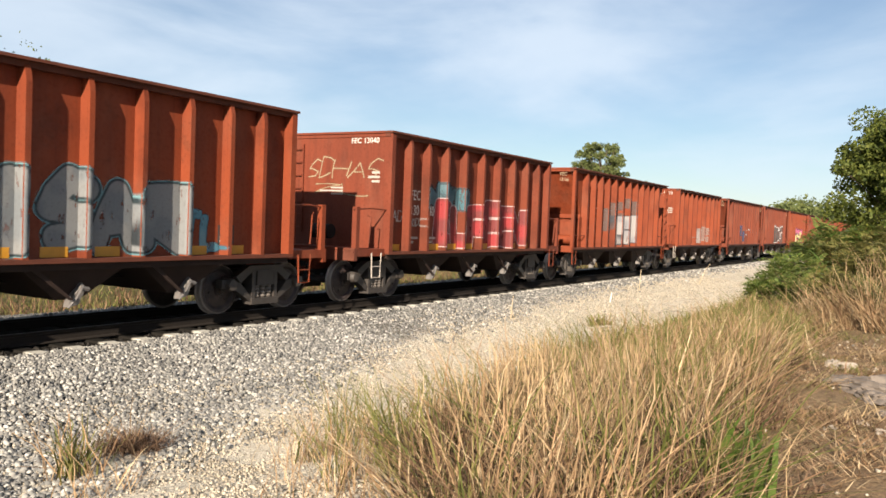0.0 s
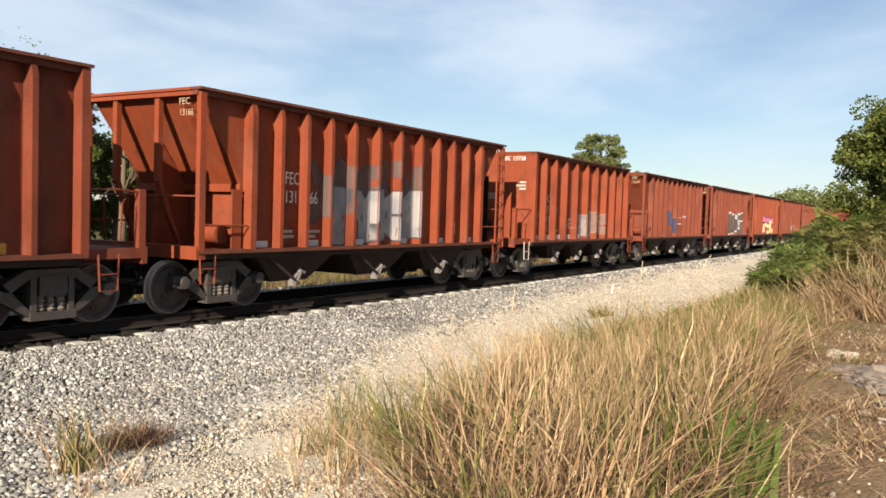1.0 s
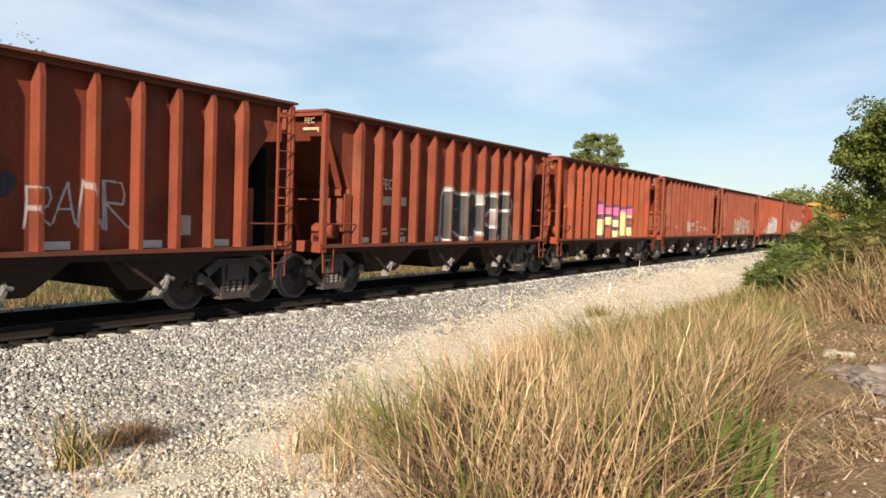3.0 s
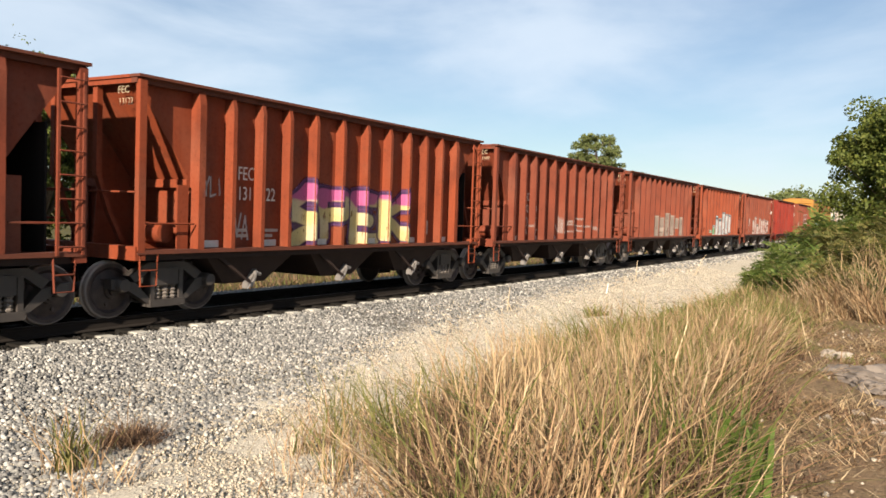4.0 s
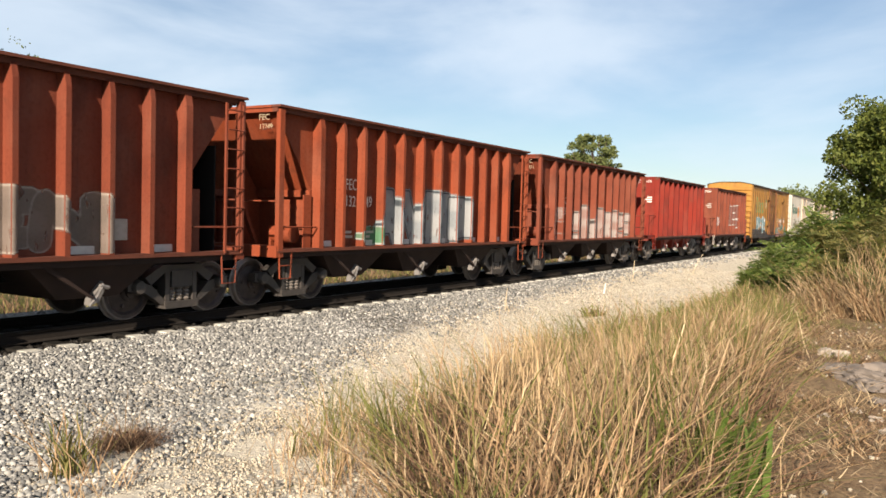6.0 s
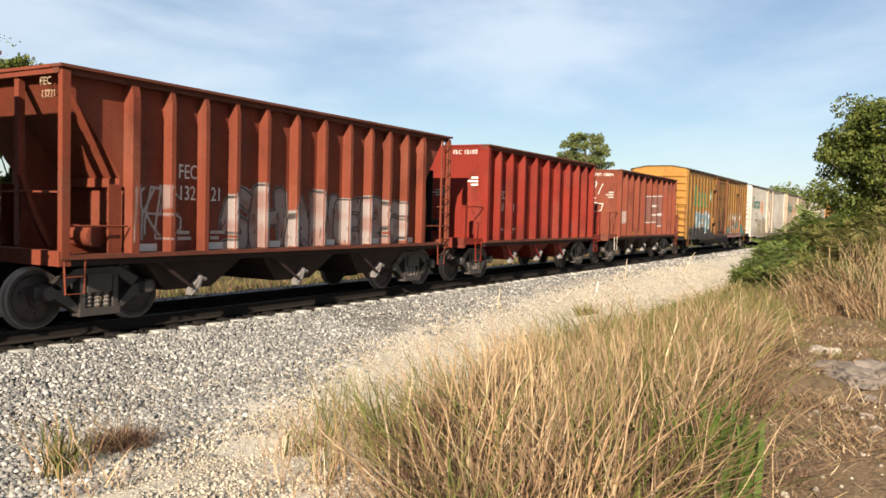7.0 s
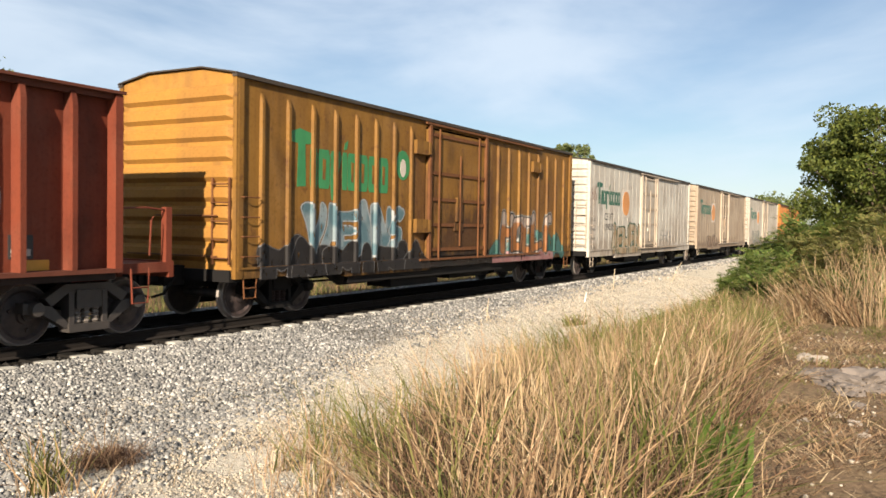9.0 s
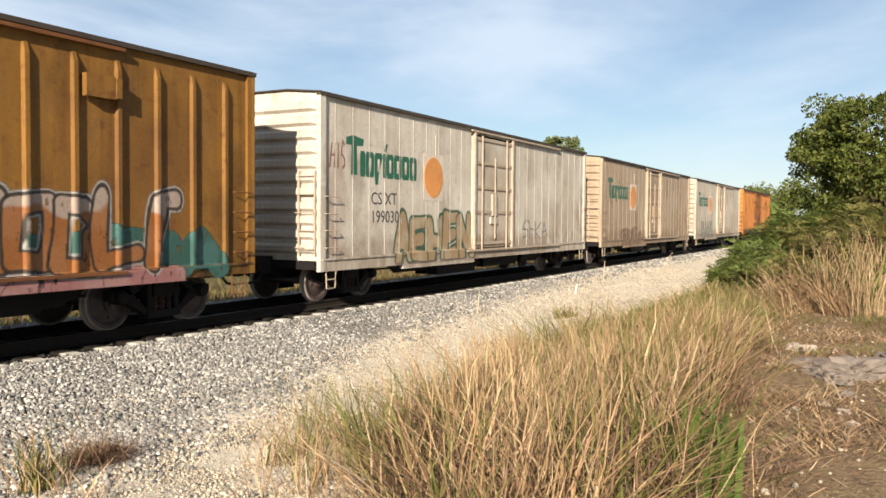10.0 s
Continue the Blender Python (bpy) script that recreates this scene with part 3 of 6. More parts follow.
def truck(car, x, steel=None, coil=None):
    """A two-axle truck: cast side frames, springs, bolster, wheelsets that turn."""
    steel, coil = steel or M["truck"], coil or M["spring"]
    t = new("truck")
    t.parent, t.matrix_basis = car, pose(x, 0, 0)
    def side_frame(bm):
        prism(bm, [(-1.08, 0.50), (-0.78, 0.47), (-0.50, 0.30), (-0.34, 0.20), (-0.34, 0.30), (-0.62, 0.58), (-1.08, 0.66)], -0.09, 0.09)
        prism(bm, [(1.08, 0.66), (0.62, 0.58), (0.34, 0.30), (0.34, 0.20), (0.50, 0.30), (0.78, 0.47), (1.08, 0.50)], -0.09, 0.09)
        prism(bm, [(-0.62, 0.58), (-0.36, 0.76), (0.36, 0.76), (0.62, 0.58), (0.74, 0.70), (0.40, 0.90), (-0.40, 0.90), (-0.74, 0.70)], -0.09, 0.09)
        box(bm, -0.36, 0.36, -0.13, 0.13, 0.16, 0.28)
        box(bm, -0.34, -0.25, -0.10, 0.10, 0.28, 0.78)
        box(bm, 0.25, 0.34, -0.10, 0.10, 0.28, 0.78)

    def spring(bm):
        turns = [(0.074 if k % 2 else 0.050, 0.28 + k * 0.031) for k in range(11)]
        loft(bm, [[(r * math.cos(a), r * math.sin(a), z) for a in (0, 0.785, 1.571, 2.356, 3.142, 3.927, 4.712, 5.498)] for r, z in turns])

    def axle_box(bm):
        lathe(bm, [(0.02, -0.19), (0.10, -0.18), (0.125, -0.12), (0.125, 0.10), (0.05, 0.12)], 12)
    for s in (-1, 1):
        part("side_frame", "side_frame", side_frame, steel, t, at=pose(0, s * 1.0, 0))
        for sx in (-0.16, 0.0, 0.16):
            part("spring", "spring", spring, coil, t, at=pose(sx, s * 1.02, 0))
        for a in (-0.889, 0.889):
            part("axle_box", "axle_box", axle_box, steel, t, at=pose(a, s * 1.0, WHEEL_R + 0.10, 0, 0, 0 if s < 0 else 180), smooth=True)
    part("bolster", "bolster", lambda bm: box(bm, -0.22, 0.22, -1.12, 1.12, 0.52, 0.80), steel, t)
    for a in (-0.47, 0.47):
        part("brake_beam", "brake_beam", lambda bm: box(bm, -0.05, 0.05, -0.75, 0.75, 0.36, 0.46), M["under"], t, at=pose(a, 0, 0))

    def wheelset(bm):
        for s in (-1, 1):
            lathe(bm, [(0.09, s * 0.88), (0.13, s * 0.87), (0.14, s * 0.83), (0.33, s * 0.775), (0.375, s * 0.815), (0.440, s * 0.815), (WHEEL_R, s * 0.80),
                       (WHEEL_R + 0.002, s * 0.715), (WHEEL_R + 0.025, s * 0.700), (WHEEL_R + 0.022, s * 0.682), (0.38, s * 0.680), (0.15, s * 0.66), (0.10, s * 0.64)], 32)
        lathe(bm, [(0.085, -0.93), (0.085, 0.93)], 12)
        for s in (-1, 1):      # balance marks that show the turning
            for a in (0.4, 2.5, 4.6):
                box(bm, 0.235 * math.cos(a) - 0.025, 0.235 * math.cos(a) + 0.025, min(s * 0.80, s * 0.83), max(s * 0.80, s * 0.83), 0.235 * math.sin(a) - 0.025, 0.235 * math.sin(a) + 0.025)
    for a in (-0.889, 0.889):
        w = part("wheelset", "wheelset", wheelset, M["wheel"], t, "rust-brown steel wheels on one axle", at=pose(a, 0, WHEEL_R), smooth=True)
        SPINNING.append((w, a, len(SPINNING)))
    return t


def coupler(car, x, way, reach):
    def fill(bm):
        box(bm, min(0, way * reach), max(0, way * reach), -0.10, 0.10, 0.76, 0.98)
        box(bm, min(way * reach, way * (reach + 0.16)), max(way * reach, way * (reach + 0.16)), -0.16, 0.15, 0.70, 1.02)
        tube(bm, [(way * reach * 0.4, -0.3, 0.86), (way * reach * 0.8, -0.34, 0.55), (way * (reach + 0.1), -0.3, 0.50)], 0.028)
    part("coupler", f"coupler|{way}{reach:.2f}", fill, M["under"], car, at=pose(x, 0, 0))


def rung_ladder(car, x, y, z0, z1, wide, material, rungs, across=False):
    """A ladder on the side (rungs run along x) or on an end (rungs run along y)."""
    def fill(bm):
        for s in (0, wide):
            if across:
                box(bm, -0.02, 0.02, s - 0.02, s + 0.02, z0, z1)
            else:
                box(bm, s - 0.02, s + 0.02, -0.02, 0.02, z0, z1)
        for i in range(rungs):
            z = z0 + 0.12 + (z1 - z0 - 0.24) * i / (rungs - 1)
            if across:
                tube(bm, [(-0.045, 0, z), (-0.045, wide, z)], 0.014, 5)
            else:
                tube(bm, [(0, -0.045, z), (wide, -0.045, z)], 0.014, 5)
    part("ladder", f"ladder|{z0:.2f}{z1:.2f}{wide:.2f}{rungs}{across}", fill, material, car, at=pose(x, y, 0))


def stirrup(car, x, material, z=1.12, drop=0.55, wide=0.36):
    def fill(bm):
        tube(bm, [(0, 0, z), (0.03, 0, z - drop), (wide - 0.03, 0, z - drop), (wide, 0, z)], 0.017, 5)
        tube(bm, [(0.015, 0, z - drop * 0.55), (wide - 0.015, 0, z - drop * 0.55)], 0.014, 5)
    part("stirrup_step", f"stirrup|{z:.2f}{drop:.2f}{wide:.2f}", fill, material, car, at=pose(x, -HALF + 0.03, 0))


def rib_fill(x, s, z0, z1, depth, wide):
    def fill(bm):
        def ring(z, d):
            root = s * (HALF - SHEET)
            return [(x - wide / 2, root, z), (x - wide * 0.46, root + s * d, z), (x + wide * 0.46, root + s * d, z), (x + wide / 2, root, z)]
        loft(bm, [ring(z0, depth), ring(z1 - 0.22, depth), ring(z1 - 0.03, depth * 0.80), ring(z1, depth * 0.7)])
    return fill


SHEET = 0.215               # side sheets lie this far in from the ribs' faces


LONG_RIBS = (1.27, 2.00, 2.73, 3.46, 4.24, 5.10, 5.95, 6.81, 7.59, 8.32, 9.05, 9.78)
SHORT_RIBS = (0.83, 1.63, 2.50, 3.43, 4.39, 5.33, 6.25, 7.14, 7.94)


def hopper_sides(car, length, ribs, top, sill, plain_paint, paint, kind, slope=0.0):
    z_knee = 2.22
    for s in (-1, 1):
        def sheet(bm, s=s):
            y0, y1 = sorted((s * (HALF - SHEET), s * (HALF - SHEET - 0.012)))
            if slope:
                prism(bm, [(0.12, top - 0.08), (0.12, top - 0.16), (slope, z_knee), (slope, sill), (length - slope, sill), (length - slope, z_knee), (length - 0.12, top - 0.16), (length - 0.12, top - 0.08)], y0, y1)
            else:
                prism(bm, [(0, sill), (length, sill), (length, top - 0.05), (0, top - 0.05)], y0, y1)
        part("side_sheet", f"side_sheet|{kind}{s}", sheet, paint, car)
        for i, x in enumerate(ribs):
            part("rib", f"rib|{kind}{i}{s}", rib_fill(x, s, sill, top - 0.09, SHEET, 0.15 if slope and i in (0, len(ribs) - 1) else 0.095), paint, car)
        part("side_sill", f"side_sill|{kind}{s}", lambda bm, s=s: box(bm, 0, length, min(s * HALF, s * (HALF - 0.26)), max(s * HALF, s * (HALF - 0.26)), sill - 0.045, sill + 0.02), M["chord"], car)
        part("sill_web", f"sill_web|{kind}{s}", lambda bm, s=s: box(bm, 0.05, length - 0.05, min(s * (HALF - 0.10), s * (HALF - 0.24)), max(s * (HALF - 0.10), s * (HALF - 0.24)), sill - 0.15, sill - 0.043), M["chute"], car)
        part("top_chord", f"top_chord|{kind}{s}", lambda bm, s=s: (box(bm, -0.04, length + 0.04, min(s * (HALF + 0.03), s * (HALF - 0.2)), max(s * (HALF + 0.03), s * (HALF - 0.2)), top - 0.045, top),
             box(bm, -0.02, length + 0.02, min(s * (HALF - 0.06), s * (HALF - 0.2)), max(s * (HALF - 0.06), s * (HALF - 0.2)), top - 0.13, top - 0.045)), M["chord"], car)
    for x in (-0.02, length - 0.08):
        part("end_chord", f"end_chord|{kind}", lambda bm: (box(bm, -0.03, 0.12, -HALF + 0.2, HALF - 0.2, top - 0.05, top - 0.002), box(bm, 0.0, 0.09, -HALF + 0.2, HALF - 0.2, top - 0.13, top - 0.05)), plain_paint, car, at=pose(x, 0, 0))


def chute(car, x, wide, z_top, z_low, paint, gates):
    """One discharge hopper: a funnel of sloping sheets and its outlet gate."""
    foot = 0.20 if wide < 2.2 else 0.52

    def funnel(bm):
        loft(bm, [[(-wide / 2, -1.36, z_top), (wide / 2, -1.36, z_top), (wide / 2, 1.36, z_top), (-wide / 2, 1.36, z_top)],
                  [(-foot, -1.12, z_low), (foot, -1.12, z_low), (foot, 1.12, z_low), (-foot, 1.12, z_low)]])
        prism(bm, [(-wide * 0.46, z_top), (-0.14, z_low + 0.02), (-0.08, z_low + 0.02), (-wide * 0.40, z_top)], -1.40, -1.36)
    ch = part("discharge_hopper", f"chute|{wide:.2f}{z_top:.2f}{z_low:.2f}", funnel, paint, car, at=pose(x, 0, 0))

    def gate(bm):
        prism(bm, [(-0.10, z_low - 0.10), (0.06, z_low - 0.06), (0.17, z_low + 0.16), (0.12, z_low + 0.26), (0.02, z_low + 0.10), (-0.08, z_low + 0.0)], -1.30, -1.16)
        tube(bm, [(0.10, -1.34, z_low + 0.22), (0.0, -1.36, z_low + 0.06), (-0.13, -1.33, z_low - 0.10)], 0.021, 6)
        tube(bm, [(0.05, -1.33, z_low + 0.2), (0.20, -1.33, z_low + 0.16)], 0.035, 6)
    part("outlet_gate", f"gate|{z_low:.2f}", gate, gates, ch, "bright worn steel gate lever")


def brake_cylinder(bm):
    lathe(bm, [(0.05, -0.02), (0.17, 0.0), (0.17, 0.5), (0.05, 0.52)], 14)


def porch(car, x, way, paint, deep):
    """The open platform beyond an upright end, with its rails and corner steps."""
    k = way

    def deck(bm):
        a, b = sorted((0, k * deep))
        box(bm, a, b, -1.30, 1.30, 1.12, 1.20)
        a, b = sorted((k * (deep - 0.10), k * deep))
        box(bm, a, b, -1.46, 1.46, 0.95, 1.22)
        for s in (-1, 1):
            a, b = sorted((0, k * deep))
            box(bm, a, b, min(s * 1.30, s * 1.46), max(s * 1.30, s * 1.46), 1.04, 1.20)
        a, b = sorted((0, k * (deep - 0.1)))
        box(bm, a, b, -0.3, 0.3, 0.70, 1.12)
    part("end_platform", f"porch|{k}{deep:.2f}", deck, paint, car, at=pose(x, 0, 0))

    for s in (-1, 1):
        part("platform_post", f"porch_post|{k}{deep:.2f}", lambda bm: box(bm, *sorted((k * (deep - 0.16), k * (deep - 0.04))), -0.06, 0.06, 1.2, 2.12), paint, car, at=pose(x, s * 1.40, 0))
        part("platform_rail", f"porch_rail|{k}{deep:.2f}{s}", lambda bm, s=s: tube(bm, [(k * deep, s * 1.40, 2.06), (k * deep * 0.5, s * 1.46, 2.10), (0, s * 1.46, 2.08)], 0.018, 5), paint, car, at=pose(x, 0, 0))

    def gate_frame(bm):
        a, b = sorted((k * (deep - 0.14), k * (deep - 0.05)))
        box(bm, a, b, 0.35, 0.47, 1.2, 2.06)
        box(bm, a, b, 0.47, 1.34, 1.98, 2.06)
    part("end_guard", f"porch_guard|{k}{deep:.2f}", gate_frame, paint, car, at=pose(x, 0, 0))
    part("grab_iron", f"porch_grab|{k}{deep:.2f}", lambda bm: tube(bm, [(k * deep * 0.55, -1.46, 1.32), (k * deep * 0.55, -1.50, 1.9), (k * deep * 0.62, -1.46, 1.95)], 0.016, 5), paint, car, at=pose(x, 0, 0))

    part("brake_cylinder", "brake_cylinder", brake_cylinder, M["under"], car, at=pose(x + k * 0.45, -0.25, 1.55), smooth=True)


def open_hopper(paint, side_paint, red=False):
    """Short three-bay open hopper with upright ends and platforms."""
    car = new("hopper_car")
    L, top, sill = 8.77, 3.87, 1.12
    hopper_sides(car, L, SHORT_RIBS, top, sill, paint, side_paint, "short")
    for x, way in ((0.0, -1), (L, 1)):
        def end(bm, way=way):
            a, b = sorted((0, way * -0.014))
            box(bm, a, b, -HALF + 0.2, HALF - 0.2, 1.14, top - 0.05)
        part("end_sheet", f"end_sheet|short{way}", end, paint, car, at=pose(x, 0, 0))
        for s in (-1, 1):
            part("corner_post", f"short_corner|{way}", lambda bm, way=way: box(bm, *sorted((way * 0.006, way * -0.13)), -0.1, 0.1, sill - 0.02, top - 0.06), paint, car, at=pose(x, s * (HALF - 0.1), 0))
        porch(car, x, way, paint, 1.12)
        coupler(car, x + way * 1.1, way, 0.40)
        truck(car, x - way * 0.24)
    rung_ladder(car, -0.03, 1.02, 1.5, 3.6, 0.42, paint, 7, across=True)
    for i, x in enumerate((2.35, 4.37, 6.40)):
        chute(car, x, 2.0, sill - 0.02, 0.50, paint if red else M["chute"], M["gate"])
    part("centre_sill", "centre_sill|short", lambda bm: box(bm, 0, L, -0.35, 0.35, 0.72, 1.10), M["under"], car)
    part("inner_slope", "inner_slope|short", lambda bm: (prism(bm, [(0.05, 2.4), (1.3, 1.15), (1.33, 1.18), (0.05, 2.45)], -1.36, 1.36), prism(bm, [(L - 0.05, 2.45), (L - 1.33, 1.18), (L - 1.3, 1.15), (L - 0.05, 2.4)], -1.36, 1.36),
         box(bm, 0.1, L - 0.1, -1.36, 1.36, 1.13, 1.16)), paint, car)
    stirrup(car, -0.62, M["grey_mark"] if not red else paint)
    stirrup(car, L + 0.18, paint)
    return car, L


def sloped_hopper(paint, side_paint):
    """Longer open hopper with sloping end sheets, end posts and side ladders."""
    car = new("hopper_car")
    L, top, sill, slope = 11.05, 3.87, 1.12, 1.24
    hopper_sides(car, L, LONG_RIBS, top, sill, paint, side_paint, "long", slope)
    for x, way in ((0.0, 1), (L, -1)):
        def ends(bm, way=way):
            loft(bm, [[(way * 0.10, y, top - 0.10), (way * slope, y, 2.20), (way * (slope + 0.02), y, 2.23), (way * 0.12, y, top - 0.07)] for y in (-HALF + SHEET, HALF - SHEET)])
            a, b = sorted((way * slope, way * (slope + 0.014)))
            box(bm, a, b, -HALF + SHEET, HALF - SHEET, 1.10, 2.22)
        part("slope_sheet", f"slope_sheet|{way}", ends, paint, car, at=pose(x, 0, 0))
        for y in (-0.45, 0.68):
            part("end_post", f"end_post|{way}", lambda bm, way=way: (box(bm, *sorted((way * 0.02, way * 0.12)), -0.055, 0.055, 2.3, top - 0.12),
                 loft(bm, [[(way * a - 0.04, -0.05, z), (way * a + 0.04, -0.05, z), (way * a + 0.04, 0.05, z), (way * a - 0.04, 0.05, z)] for a, z in ((0.07, 2.34), (0.30, 1.7), (0.55, 1.22))])), paint, car, at=pose(x, y, 0))
        for s in (-1, 1):
            part("corner_post", f"corner_post|{way}{s}", lambda bm, way=way, s=s: (box(bm, *sorted((0.0, way * 0.13)), min(s * HALF, s * (HALF - 0.10)), max(s * HALF, s * (HALF - 0.10)), 1.10, top - 0.08)), paint, car, at=pose(x, 0, 0))
            part("end_brace", f"end_brace|{way}{s}", lambda bm, way=way, s=s: (tube(bm, [(way * 0.06, s * (HALF - 0.04), 1.56), (way * (slope - 0.1), s * (HALF - 0.04), 1.56)], 0.018, 5),
                 box(bm, *sorted((way * (slope - 0.35), way * (slope - 0.12))), min(s * (HALF - 0.16), s * (HALF - 0.19)), max(s * (HALF - 0.16), s * (HALF - 0.19)), 1.14, 2.2)), paint, car, at=pose(x, 0, 0))
        part("end_beam", f"end_beam|{way}", lambda bm, way=way: (box(bm, *sorted((-way * 0.03, way * 0.16)), -HALF + 0.02, HALF - 0.02, 0.98, 1.20), box(bm, *sorted((way * 0.16, way * slope)), -1.35, 1.35, 1.04, 1.12),
             box(bm, *sorted((way * slope * 0.98, way * (slope - 0.12))), -HALF + SHEET, HALF - SHEET, 2.16, 2.30)), paint, car, at=pose(x, 0, 0))
        part("end_rail", f"end_rail|{way}", lambda bm, way=way: (tube(bm, [(0, -1.5, 2.05), (0, 1.5, 2.05)], 0.018, 5), tube(bm, [(0, 0.9, 1.2), (-way * 0.02, 0.9, 2.0)], 0.018, 5)), paint, car, at=pose(x, 0, 0))
        part("end_web", f"end_web|{way}", lambda bm, way=way: loft(bm, [[(way * 0.40, y, 1.12), (way * slope, y, 1.12), (way * slope, y, 2.18), (way * 0.55, y, 3.08)] for y in (0.10, 0.13)]), paint, car, at=pose(x, 0, 0))
        if way < 0:                # added plate across the trailing end, near black for the recess's deep shade
            part("shade_plate", "shade_plate", lambda bm: box(bm, -0.50, -0.47, -HALF + SHEET + 0.02, HALF - SHEET - 0.02, 1.12, 2.98), M["under"], car, at=pose(x, 0, 0))
        coupler(car, x, -way, 0.30)
        truck(car, x + way * 0.98)
    for x in (2.75, 5.5, 8.25):
        chute(car, x, 2.5, sill - 0.02, 0.46, M["chute"], M["gate"])
    part("brake_cylinder", "brake_cylinder", brake_cylinder, paint, car, at=pose(0.80, -1.25, 1.40), smooth=True)
    part("cylinder_bracket", "cylinder_bracket", lambda bm: (box(bm, -0.04, 0.30, -0.03, 0.03, 1.12, 1.5)), paint, car, at=pose(0.72, -0.72, 0))
    part("centre_sill", "centre_sill|long", lambda bm: box(bm, 0, L, -0.35, 0.35, 0.70, 1.10), M["under"], car)
    rung_ladder(car, L - 0.46, -HALF - 0.01, 1.10, top - 0.15, 0.40, paint, 8)
    stirrup(car, L - 0.50, paint)
    stirrup(car, 0.05, paint)
    return car, L


def corrugated_end(car, x, way, plain_paint, floor, eave, peak, ribs):
    def wall(bm):
        a, b = sorted((0, -way * 0.05))
        loft(bm, [[(a if i == 0 else b, y, z) for y, z in ((-HALF, floor), (HALF, floor), (HALF, eave), (HALF * 0.45, peak), (-HALF * 0.45, peak), (-HALF, eave))] for i in (0, 1)])
    end = part("end_wall", f"end_wall|{way}{floor:.2f}{eave:.2f}", wall, paint, car, at=pose(x, 0, 0))
    step = (eave - floor - 0.25) / ribs

    def ridge(bm):
        h = step
        loft(bm, [[(0, y, 0), (way * 0.075 * e, y, h * 0.22), (way * 0.075 * e, y, h * 0.62), (0, y, h * 0.80)] for y, e in ((-HALF + 0.04, 0.2), (-HALF + 0.22, 1), (HALF - 0.22, 1), (HALF - 0.04, 0.2))])
    for i in range(ribs):
        part("corrugation", f"corrugation|{way}{step:.3f}", ridge, paint, end, at=pose(0, 0, floor + 0.16 + i * step))


